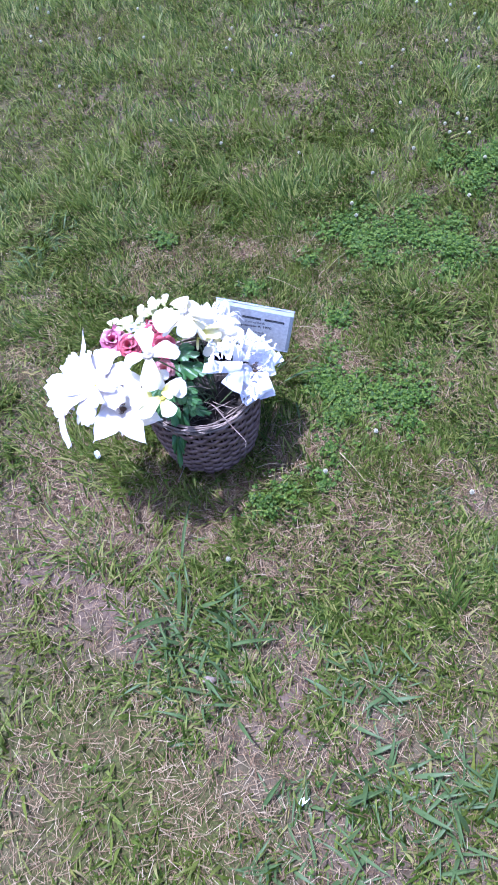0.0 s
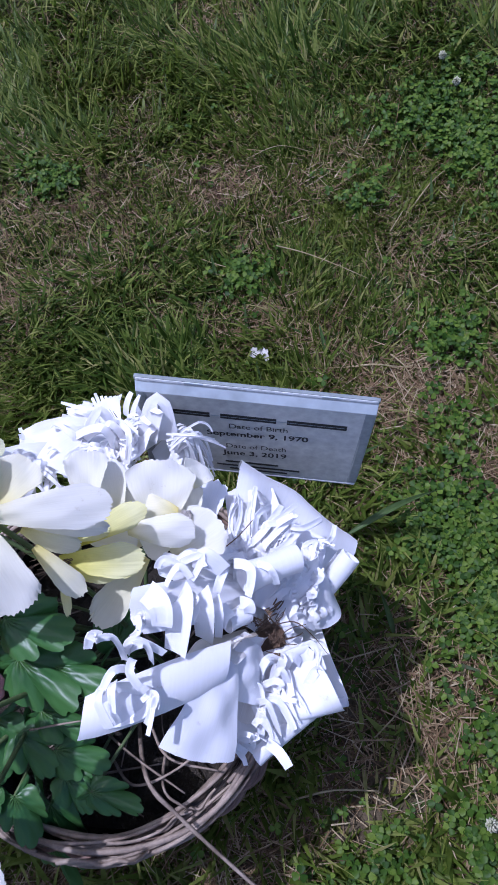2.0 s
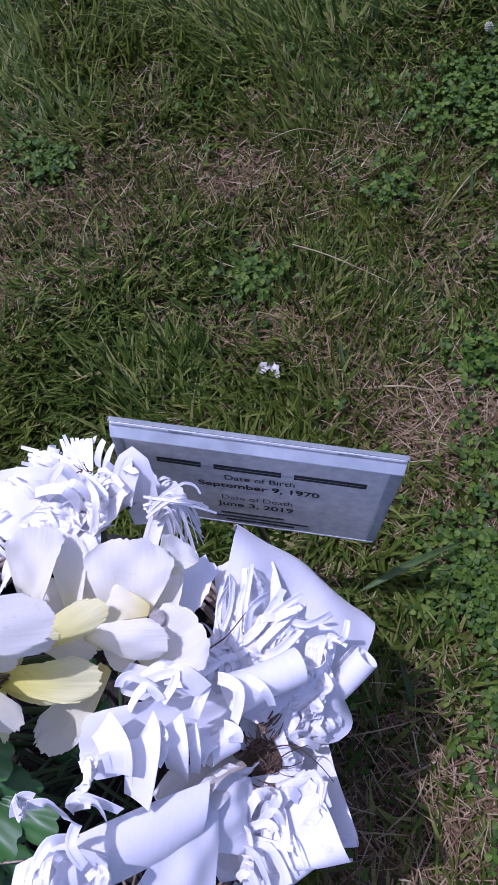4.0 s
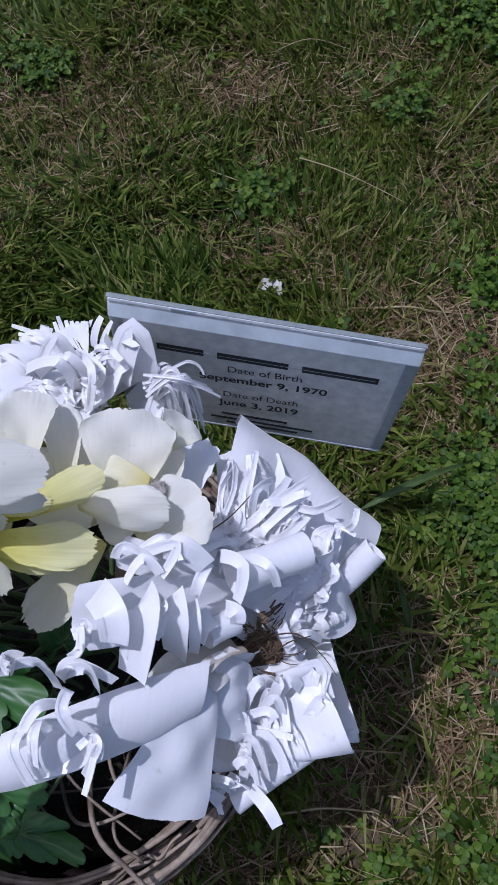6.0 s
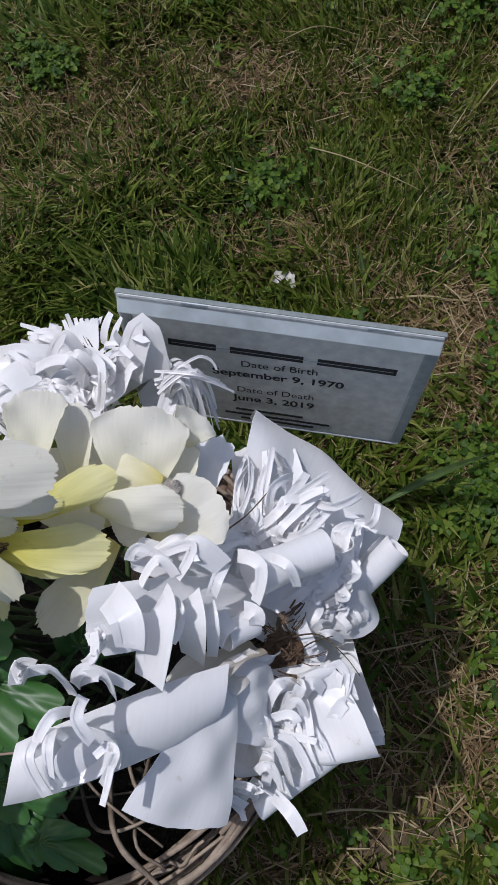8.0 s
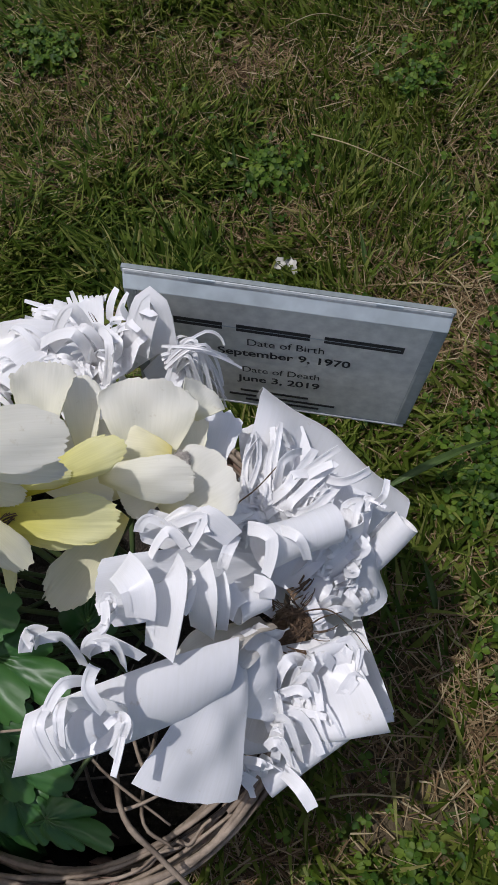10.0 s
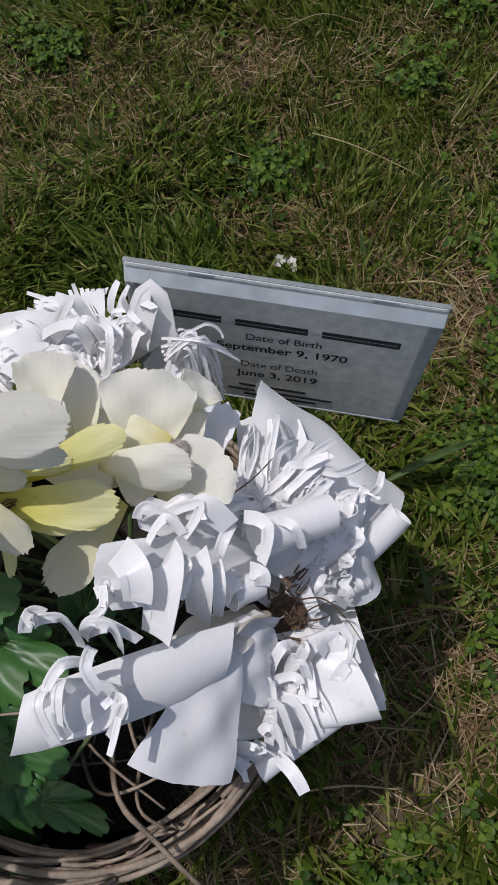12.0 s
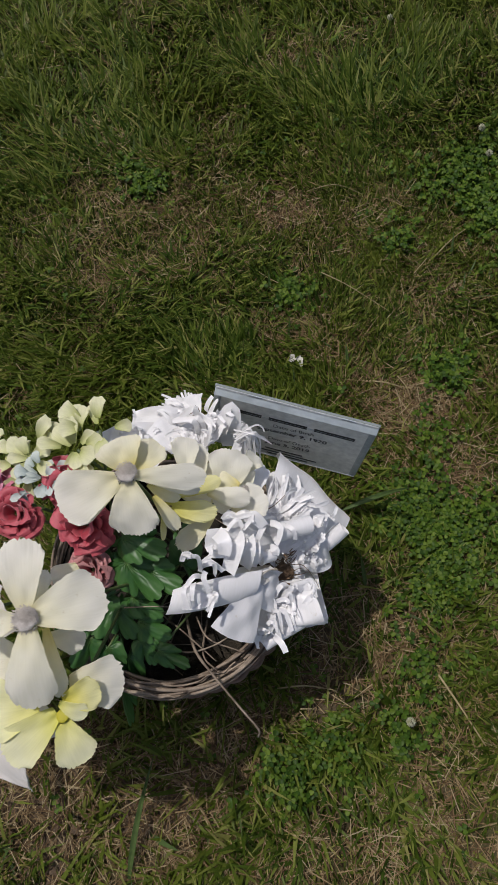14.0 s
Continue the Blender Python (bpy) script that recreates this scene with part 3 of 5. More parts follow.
    x, y = x[keep], y[keep]
    n = len(x)
    me = strips(x, y, relief(x, y) + rng.uniform(0.0, 0.016, n), rng.uniform(0, 6.283, n), rng.uniform(1.15, 1.66, n), rng.uniform(0.010, 0.046, n), rng.uniform(0.0006, 0.0018, n), rng.uniform(-0.15, 0.3, n), "dry_thatch", THATCH, 1, True)
    tagged(new("dry_thatch", me), "dead straw-coloured grass clippings lying on the soil", "dry grass", kind="stuff")


build_lawn()


def build_clover():
    """Three-lobed leaves on short stalks, in patches."""
    pts = []
    for cx, cy, r in PATCHES:
        for _ in range(max(4, int(1500 * r * r))):
            ox, oy, k = rng.normal(cx, r * 0.5), rng.normal(cy, r * 0.5), int(rng.integers(14, 62) * (1.6 if r > 0.08 else 1.0))
            pts.append(np.stack([rng.normal(ox, 0.020, k), rng.normal(oy, 0.020, k)], -1))
    pts.append(np.stack([rng.uniform(-1.1, 0.7, 500), rng.uniform(0.2, 3.6, 500)], -1))
    pts.append(np.stack([rng.uniform(-0.8, 0.3, 300), rng.uniform(0.9, 2.2, 300)], -1))
    pts = np.vstack(pts)
    pts = pts[~under_basket(pts[:, 0], pts[:, 1])]
    V, F = [], []
    ring = [(0.0, 0.0), (0.35, 0.42), (0.85, 0.50), (1.0, 0.22), (0.93, 0.0), (1.0, -0.22), (0.85, -0.50), (0.35, -0.42)]
    zs = relief(pts[:, 0], pts[:, 1])
    for (x, y), z in zip(pts, zs):
        top = z + rng.uniform(0.008, 0.034)
        size = rng.uniform(0.0038, 0.0076)
        yaw = rng.uniform(0, 6.283)
        tx, ty = rng.normal(0, 0.25, 2)
        for k in range(3):
            a = yaw + k * 2.094 + rng.normal(0, 0.12)
            c, s = math.cos(a), math.sin(a)
            o = len(V)
            for u, v in ring:
                px, py = size * (u * c - v * s), size * (u * s + v * c)
                V.append((x + px, y + py, top + px * tx + py * ty + abs(v) * size * 0.35 - u * u * size * 0.15))
            F += [(o, o + 1, o + 2, o + 3, o + 4), (o, o + 4, o + 5, o + 6, o + 7)]
    me = mesh_of("clover_patch", V, F, CLOVER)
    tagged(new("clover_patch", me), "bright green three-leaved clover growing through the lawn", "clover", kind="stuff")


build_clover()


# ---- basket ----
def radius_at(z):
    return 0.117 + 0.021 * math.sin(min(z / HEIGHT, 1) * 2.0)


def build_basket():
    basket = thing("woven_basket", BASKET, "round weathered grey-brown wicker basket standing on the grass", "basket")
    stakes, rows = 32, 15
    for k in range(stakes):
        a = 2 * math.pi * k / stakes
        pts = [((radius_at(z) - 0.001) * math.cos(a), (radius_at(z) - 0.001) * math.sin(a), z) for z in np.linspace(0.004, HEIGHT - 0.004, 6)]
        part("stake", tube(pts, 0.0028, "stake", WICKER, 5), basket)
    r = np.random.default_rng(3)
    for j in range(rows):
        z0 = 0.008 + j * (HEIGHT - 0.022) / (rows - 1)
        seg = stakes * 6
        V, F = [], []
        half, th = 0.0076, 0.0024
        for i in range(seg):
            a = 2 * math.pi * i / seg
            out = 0.0042 * math.cos(stakes / 2 * a + math.pi * j)
            z = z0 + 0.0012 * math.sin(3 * a + j) + r.normal(0, 0.00022)
            for dr, dz in ((-th, -half * 0.7), (th * 0.6, -half), (th, 0), (th * 0.6, half), (-th, half * 0.7)):
                rad = radius_at(z) + out + dr
                V.append((rad * math.cos(a), rad * math.sin(a), z + dz))
        for i in range(seg):
            for q in range(5):
                F.append((i * 5 + q, (i + 1) % seg * 5 + q, (i + 1) % seg * 5 + (q + 1) % 5, i * 5 + (q + 1) % 5))
        part("weaver", mesh_of("weaver", V, F, WICKER), basket)
    for j in range(11):
        ph = 2 * math.pi * j / 11
        pts = []
        for i in range(61):
            a = 2 * math.pi * i / 60
            tw = ph + 0.8 * math.sin(a + 2 * j) + 0.25 * math.sin(3 * a + j)
            rad = RIM + 0.0095 * math.cos(tw) + 0.0010 * math.sin(7 * a + j)
            pts.append((rad * math.cos(a), rad * math.sin(a), HEIGHT + 0.0070 * math.sin(tw)))
        part("rim_twig", tube(pts, (0.0017, 0.0013, 0.0021)[j % 3], "rim_twig", TWIG, 7, rough=0.05, seed=j), basket, "pale peeled twig bound round the rim")
    for j in range(14):
        a0 = r.uniform(3.4, 6.2)
        span, rad, z = r.uniform(0.35, 0.9), RIM + r.uniform(-0.006, 0.009), HEIGHT + r.uniform(-0.003, 0.010)
        pts = [((rad + r.normal(0, 0.0015)) * math.cos(a0 + span * t), (rad + r.normal(0, 0.0015)) * math.sin(a0 + span * t), z + r.normal(0, 0.0012)) for t in np.linspace(0, 1, 7)]
        part("loose_twig", tube(pts, r.uniform(0.0009, 0.0022), "loose_twig", TWIG, 5, 0.6, 0.08, j), basket, "broken pale twig working loose from the rim")
    # shiny black film lining, rumpled
    V, F = [], []
    for i in range(9):
        z = 0.006 + (HEIGHT - 0.004) * i / 8
        for k in range(60):
            a = 2 * math.pi * k / 60
            rad = radius_at(z) - 0.006 + 0.0018 * math.sin(11 * a + 2 * i) * (0.4 + i / 8)
            V.append((rad * math.cos(a), rad * math.sin(a), z + 0.004 * math.sin(5 * a) * (i == 8)))
    for i in range(8):
        for k in range(60):
            F.append((i * 60 + k, i * 60 + (k + 1) % 60, (i + 1) * 60 + (k + 1) % 60, (i + 1) * 60 + k))
    F.append(tuple(reversed(range(60))))
    part("liner", mesh_of("liner", V, F, LINER), basket, "shiny black plastic lining")
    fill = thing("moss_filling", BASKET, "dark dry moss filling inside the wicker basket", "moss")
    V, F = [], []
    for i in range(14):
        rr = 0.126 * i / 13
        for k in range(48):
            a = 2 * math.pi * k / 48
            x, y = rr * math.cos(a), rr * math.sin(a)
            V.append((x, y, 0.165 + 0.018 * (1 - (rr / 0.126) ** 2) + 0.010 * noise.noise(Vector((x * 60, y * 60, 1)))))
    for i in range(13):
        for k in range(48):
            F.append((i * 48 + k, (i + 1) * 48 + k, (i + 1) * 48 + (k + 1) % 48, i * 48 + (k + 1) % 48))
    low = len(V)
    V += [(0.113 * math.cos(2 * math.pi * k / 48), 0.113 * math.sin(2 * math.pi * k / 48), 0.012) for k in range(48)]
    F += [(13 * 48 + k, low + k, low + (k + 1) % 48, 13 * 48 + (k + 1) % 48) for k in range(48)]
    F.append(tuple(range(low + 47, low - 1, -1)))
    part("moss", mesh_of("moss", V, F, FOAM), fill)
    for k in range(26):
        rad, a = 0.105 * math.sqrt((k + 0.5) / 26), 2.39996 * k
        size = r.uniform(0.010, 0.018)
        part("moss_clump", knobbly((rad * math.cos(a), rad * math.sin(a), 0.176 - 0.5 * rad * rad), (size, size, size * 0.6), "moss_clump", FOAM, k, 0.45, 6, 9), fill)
    for k in range(16):
        a, turn = r.uniform(0, 6.283), r.normal(0, 0.8)
        p0 = np.array((0.09 * math.cos(a), 0.09 * math.sin(a), 0.178))
        p2 = p0 + np.array((math.cos(a + 2.6 + turn), math.sin(a + 2.6 + turn), 0.12)) * r.uniform(0.04, 0.08)
        part("dried_stem", tube([p0, (p0 + p2) / 2 + (0, 0, 0.010), p2], r.uniform(0.0006, 0.0013), "dried_stem", TWIG, 5, 0.6, 0.08, k), fill, "thin dry brown stem on the moss")


build_basket()


def stalk(owner, top, seed, radius=0.0018, name="stem"):
    """A stem from the moss in the basket up to a flower, in the flower's own space."""
    r = np.random.default_rng(seed)
    root = CROWN + np.array((*(r.uniform(-1, 1, 2) * 0.05), 0.0))
    o = np.array(owner.location)
    top = np.asarray(top, float)
    mid = (root + top) / 2 + np.array((*r.normal(0, 0.008, 2), 0.02))
    part(name, tube([root - o, mid - o, top - o], radius, name, STEM, 6), owner)


def rel(owner, p):
    return np.asarray(p, float) - np.array(owner.location)


def flower(name, centre, petals, mat, label, group, core=0.011, facing=(0, 0, 1), seed=0, kind="round", core_mat=None, category="artificial flower", **shape):
    """A cloth flower: a stem in the moss, petals by tip and width, and a centre. A petal row: tip, width, then its own shape."""
    at = CROWN + (np.asarray(centre) - CROWN) * 0.15
    ob = thing(name, at, label, category, group)
    stalk(ob, np.asarray(centre) - unit(facing) * 0.006, seed + 50)
    for k, (tip, width, *own) in enumerate(petals):
        opts = dict(up=facing, seed=seed * 31 + k, kind=kind, **shape)
        opts.update(own[0] if own else {})
        if opts["kind"] == "round" and "nv" not in opts:
            opts.update(nu=18, nv=29, rag=0.018)
        paint = opts.pop("mat", mat)
        base = opts.pop("base", np.asarray(centre) + unit(np.asarray(tip) - np.asarray(centre)) * core * 0.4 - unit(facing) * 0.0012 * (k % 4))
        fray, fringe = opts.pop("fray", None), opts.pop("fringe", None)
        P, U = petal(rel(ob, base), rel(ob, tip), width, **opts)
        pe = part("petal", sheet(P, U, 0.00045, "petal", paint), ob)
        if fringe:
            part("fringe", comb(rel(ob, base), rel(ob, tip), width, opts["up"], *fringe, seed * 13 + k, "fringe", paint), pe, "edge cut into narrow teeth")
        if fray:
            count, where, length, strip, curl = fray
            b, t = rel(ob, base), rel(ob, tip)
            along = unit(t - b)
            n = unit(np.asarray(opts["up"], float) - along * (np.asarray(opts["up"], float) @ along))
            o = b + (t - b) * where + n * 0.003
            for me in ribbons(int(count * 1.6), o, along, np.cross(n, along), n, (width * 0.75, np.linalg.norm(t - b) * 0.45), length, strip, seed * 17 + k, "torn_strip", paint, curl):
                part("torn_strip", me, pe)
    if core:
        part("flower_centre", knobbly(rel(ob, np.asarray(centre) + unit(facing) * core * 0.1), (core * 0.85, core * 0.85, core * 0.22), "flower_centre", core_mat or PISTIL, seed), ob, "fuzzy dried centre")
    if core and core_mat is None:
        n, x = unit(facing), unit(np.cross(facing, (0, 1, 0.3)))
        y, rr = np.cross(n, x), np.random.default_rng(seed + 900)
        V, F = [], []
        for q in range(150):
            rad, a = core * 0.95 * math.sqrt((q + 0.5) / 150), 2.39996 * q
            o = rel(ob, centre) + (x * math.cos(a) + y * math.sin(a)) * rad + n * core * (0.08 + 0.26 * (1 - (rad / core) ** 2))
            d = unit(n + (x * math.cos(a) + y * math.sin(a)) * rad / core * 0.8 + rr.normal(0, 0.18, 3)) * core * rr.uniform(0.16, 0.32)
            w, w2 = unit(np.cross(d, n + 0.3 * x)) * core * 0.07, unit(np.cross(d, np.cross(d, n + 0.3 * x))) * core * 0.07
            k = len(V)
            V += [o + w, o - w * 0.5 + w2, o - w * 0.5 - w2, o + d]
            F += [(k, k + 1, k + 3), (k + 1, k + 2, k + 3), (k + 2, k, k + 3)]
        part("bristles", mesh_of("bristles", V, F, PISTIL), ob, "short beige bristles")
    if core and core_mat is DEBRIS:
        x, y, n = unit(np.cross(facing, (0, 1, 0.3))), np.cross(unit(facing), unit(np.cross(facing, (0, 1, 0.3)))), unit(facing)
        for me in ribbons(46, rel(ob, centre) + n * core * 0.5, x, y, n, (core * 2.2, core * 2.2), core * 1.5, 0.0009, seed + 5, "dried_wisp", DEBRIS, 0.9):
            part("dried_wisp", me, ob)
    return ob


def spread(base, a, b, reach=1.0, **own):
    """A petal row from its base and the two corners of its end; a rolled end reaches past them and curls under."""
    base, a, b = (np.asarray(p, float) for p in (base, a, b))
    mid = (a + b) / 2
    length, roll = np.linalg.norm(mid - base), abs(own.get("tiproll", 0.0))
    n = np.cross(mid - base, a - b)
    n = n if n[2] > 0 else -n
    tip = base + (mid - base) * (max(length - roll, 0.3 * length) / 0.70 / length if roll else reach)
    return tip, np.linalg.norm(a - b) / 0.87, dict(base=base, up=n, **own)


def scroll(a, b, radius, turns, phase, cone=0.0):
    """Grid of a cloth rolled up round the line from a to b, its loose end lifting away."""
    a, b = np.asarray(a, float), np.asarray(b, float)
    axis = unit(b - a)
    x = unit(np.cross(axis, (0, 0, 1)))
    y = np.cross(x, axis)
    s, th = np.meshgrid(np.linspace(0, 1, 10), np.linspace(0, 1, 22), indexing="ij")
    ang = phase + 2 * math.pi * turns * th
    rad = radius * (0.80 + 0.32 * th ** 2) * (1 + 0.06 * np.sin(5 * s + phase) - 0.10 * s) * (1 - cone * (1 - s) ** 2 - 0.7 * cone * s ** 5)
    P = a + (b - a) * s[..., None] + axis * (radius * 0.5 * (th - 0.5))[..., None] + x * (rad * np.cos(ang))[..., None] + y * (rad * np.sin(ang))[..., None]
    return P, np.dstack([th, s])


def draped(ob, bands, seed):
    """Single torn bands that rise from a flower, bow over and hang: start, crest, end, width, how many side by side, their scatter."""
    r = np.random.default_rng(seed)
    for p0, p1, p2, width, count, spread in bands:
        for k in range(count):
            a, b, c = (rel(ob, p) + r.normal(0, spread * 0.6, 3) * w for p, w in ((p0, 0.6), (p1, 1.0), (p2, 1.3)))
            b = 2 * b - (a + c) / 2
            t = np.linspace(0, 1, 13)[:, None]
            crest = (a + 2 * b + c) / 4
            bent = np.where(t < 0.5, a + (crest - a) * 2 * t, crest + (c - crest) * (2 * t - 1))
            line = 0.3 * bent + 0.7 * ((1 - t) ** 2 * a + 2 * t * (1 - t) * b + t ** 2 * c)
            way = np.gradient(line, axis=0)
            face = np.array((r.normal(0, 0.3), -0.35 + r.normal(0, 0.2), 1.0))
            side = np.cross(way, face)
            side /= np.linalg.norm(side, axis=1)[:, None]
            nrm = np.cross(side, way)
            nrm /= np.linalg.norm(nrm, axis=1)[:, None]
            twist = r.normal(0, 0.5) * min(1.0, 0.004 / width) * t
            side = side * np.cos(twist) + nrm * np.sin(twist)
            half = width * r.uniform(0.42, 0.6) * (1 - 0.15 * t ** 4)
            across = np.array((-1.0, -0.5, 0.0, 0.5, 1.0))[None, :, None]
            P = line[:, None] + side[:, None] * half[:, None] * across + nrm[:, None] * (half * 0.10)[:, None] * across ** 2
            U = np.dstack([np.broadcast_to(t, (13, 5)), np.broadcast_to(across[0, :, 0] * 0.5 + 0.5, (13, 5))])
            part("torn_strip", sheet(P, U, 0.0004, "torn_strip", SATIN), ob)


def build_flowers():
    g = "cream dogwood flowers in the basket"
    flower("cream_dogwood_flower", (-0.396, 1.254, 0.420), [
        spread((-0.405, 1.248, 0.417), (-0.470, 1.245, 0.418), (-0.439, 1.209, 0.404), 1.14, cup=0.06),
        spread((-0.395, 1.247, 0.416), (-0.411, 1.211, 0.394), (-0.367, 1.207, 0.388), 1.14, arch=0.10, cup=0.05),
        spread((-0.390, 1.253, 0.417), (-0.335, 1.269, 0.404), (-0.333, 1.247, 0.394), 1.14, cup=-0.06, arch=0.04),
        spread((-0.396, 1.258, 0.418), (-0.428, 1.276, 0.428), (-0.387, 1.286, 0.424), 1.14, mat=YELLOWISH, cup=0.14),
        spread((-0.390, 1.258, 0.414), (-0.388, 1.288, 0.414), (-0.361, 1.281, 0.406), 1.14, mat=YELLOWISH),
        spread((-0.381, 1.254, 0.400), (-0.338, 1.256, 0.384), (-0.342, 1.247, 0.378), 1.14),
        spread((-0.383, 1.252, 0.392), (-0.353, 1.248, 0.374), (-0.365, 1.242, 0.370), 1.14, mat=YELLOWISH),
        spread((-0.378, 1.243, 0.384), (-0.364, 1.216, 0.366), (-0.352, 1.223, 0.364), 1.14, mat=YELLOWISH),
        spread((-0.410, 1.243, 0.402), (-0.446, 1.219, 0.392), (-0.437, 1.213, 0.388), 1.14)],
           CREAM, "cream cloth dogwood flower with four petals and grey centre", g, 0.0108, (0.05, -0.35, 1), 1)
    flower("cream_dogwood_flower", (-0.461, 1.117, 0.440), [
        spread((-0.456, 1.120, 0.438), (-0.421, 1.161, 0.426), (-0.396, 1.118, 0.420), 1.15, cup=0.05),
        spread((-0.459, 1.110, 0.438), (-0.476, 1.052, 0.412), (-0.436, 1.055, 0.408), 1.10, arch=0.14, cup=-0.10),
        spread((-0.464, 1.125, 0.439), (-0.492, 1.175, 0.452), (-0.454, 1.177, 0.446), 1.12, cup=0.05),
        spread((-0.469, 1.116, 0.438), (-0.513, 1.124, 0.430), (-0.503, 1.093, 0.428), 1.12),
        spread((-0.454, 1.113, 0.412), (-0.446, 1.060, 0.398), (-0.432, 1.068, 0.396), 1.12, mat=YELLOWISH),
        spread((-0.461, 1.130, 0.424), (-0.470, 1.161, 0.418), (-0.456, 1.158, 0.412), 1.12),
        spread((-0.437, 1.170, 0.402), (-0.462, 1.162, 0.408), (-0.447, 1.151, 0.404), 1.14)],
           CREAM, "cream cloth dogwood flower with four petals and grey centre", g, 0.0122, (0.05, -0.35, 1), 2)
    flower("yellowed_dogwood_flower", (-0.436, 1.043, 0.388), [
        spread((-0.437, 1.039, 0.386), (-0.436, 1.005, 0.378), (-0.404, 1.013, 0.372), 1.12, mat=LEMON, cup=0.08),
        spread((-0.442, 1.045, 0.388), (-0.494, 1.022, 0.384), (-0.466, 0.998, 0.376), 1.12, mat=LEMON, cup=0.10, wave=0.05),
        spread((-0.460, 1.050, 0.384), (-0.504, 1.068, 0.392), (-0.498, 1.019, 0.382), 1.12, mat=LEMON, wave=0.04),
        spread((-0.436, 1.070, 0.384), (-0.392, 1.095, 0.382), (-0.396, 1.054, 0.368), 1.10, mat=CREAM, cup=0.05),
        spread((-0.437, 1.055, 0.392), (-0.405, 1.077, 0.394), (-0.415, 1.052, 0.386), 1.16),
        spread((-0.439, 1.053, 0.394), (-0.412, 1.051, 0.390), (-0.424, 1.041, 0.386), 1.14, mat=LEMON),
        spread((-0.459, 1.108, 0.390), (-0.433, 1.117, 0.384), (-0.431, 1.095, 0.378), 1.14, mat=CREAM),
        spread((-0.480, 1.086, 0.388), (-0.518, 1.108, 0.396), (-0.512, 1.061, 0.390), 1.14, mat=CREAM),
        ],
           YELLOW, "yellowed cream cloth dogwood flower, its petals bent", g, 0.007, (0.0, -0.45, 1), 3, core_mat=YELLOW)
    flower("cream_dogwood_flower", (-0.296, 1.266, 0.338), [
        spread((-0.315, 1.265, 0.330), (-0.334, 1.306, 0.344), (-0.292, 1.308, 0.328), 1.08, cup=0.05),
        spread((-0.342, 1.271, 0.338), (-0.357, 1.309, 0.340), (-0.339, 1.312, 0.334), 1.14),
        spread((-0.329, 1.255, 0.322), (-0.354, 1.291, 0.330), (-0.324, 1.294, 0.324), 1.1),
        spread((-0.367, 1.264, 0.340), (-0.331, 1.264, 0.334), (-0.338, 1.247, 0.328), 1.1),
        spread((-0.297, 1.265, 0.318), (-0.312, 1.297, 0.318), (-0.290, 1.297, 0.312), 1.1),
        spread((-0.308, 1.244, 0.326), (-0.289, 1.274, 0.336), (-0.268, 1.246, 0.330), 1.14, cup=0.06),
        spread((-0.333, 1.259, 0.346), (-0.291, 1.262, 0.352), (-0.297, 1.245, 0.340), 1.14, cup=-0.16, arch=0.10),
        spread((-0.326, 1.245, 0.330), (-0.367, 1.216, 0.326), (-0.349, 1.206, 0.318), 1.14, mat=YELLOWISH),
        spread((-0.303, 1.261, 0.330), (-0.332, 1.266, 0.332), (-0.319, 1.243, 0.326), 1.14),
        spread((-0.302, 1.271, 0.334), (-0.329, 1.284, 0.338), (-0.321, 1.267, 0.338), 1.14, mat=YELLOWISH),
        spread((-0.296, 1.294, 0.322), (-0.293, 1.320, 0.320), (-0.284, 1.299, 0.314), 1.14),
        spread((-0.299, 1.271, 0.300), (-0.305, 1.308, 0.300), (-0.276, 1.306, 0.286), 1.1, mat=SATIN, kind="satin"),
        spread((-0.383, 1.266, 0.332), (-0.355, 1.293, 0.338), (-0.340, 1.267, 0.332), 1.1)],
           CREAM, "cream cloth dogwood flower crumpled against its neighbours", g, 0.005, (0.1, -0.30, 1), 4)
    flower("yellowed_dogwood_flower", (-0.373, 1.246, 0.350), [
        spread((-0.354, 1.273, 0.362), (-0.373, 1.311, 0.356), (-0.346, 1.314, 0.348), 1.14, mat=CREAM),
        spread((-0.365, 1.252, 0.354), (-0.322, 1.277, 0.352), (-0.328, 1.262, 0.350), 1.14, cup=-0.10),
        spread((-0.376, 1.255, 0.358), (-0.343, 1.261, 0.356), (-0.349, 1.254, 0.354), 1.14),
        spread((-0.375, 1.242, 0.354), (-0.321, 1.245, 0.356), (-0.333, 1.230, 0.348), 1.14, cup=0.12),
        spread((-0.379, 1.241, 0.346), (-0.338, 1.241, 0.346), (-0.350, 1.229, 0.342), 1.14),
        spread((-0.376, 1.247, 0.344), (-0.379, 1.215, 0.336), (-0.373, 1.216, 0.336), 1.14),
        spread((-0.375, 1.256, 0.350), (-0.360, 1.250, 0.352), (-0.368, 1.247, 0.350), 1.14)],
           YELLOW, "yellowed cloth dogwood flower hanging below a cream one", g, 0.009, (0.1, -0.3, 1), 5, core_mat=DEBRIS)
    g = "white satin poinsettias in the basket"
    up = (-0.12, -0.05, 1)
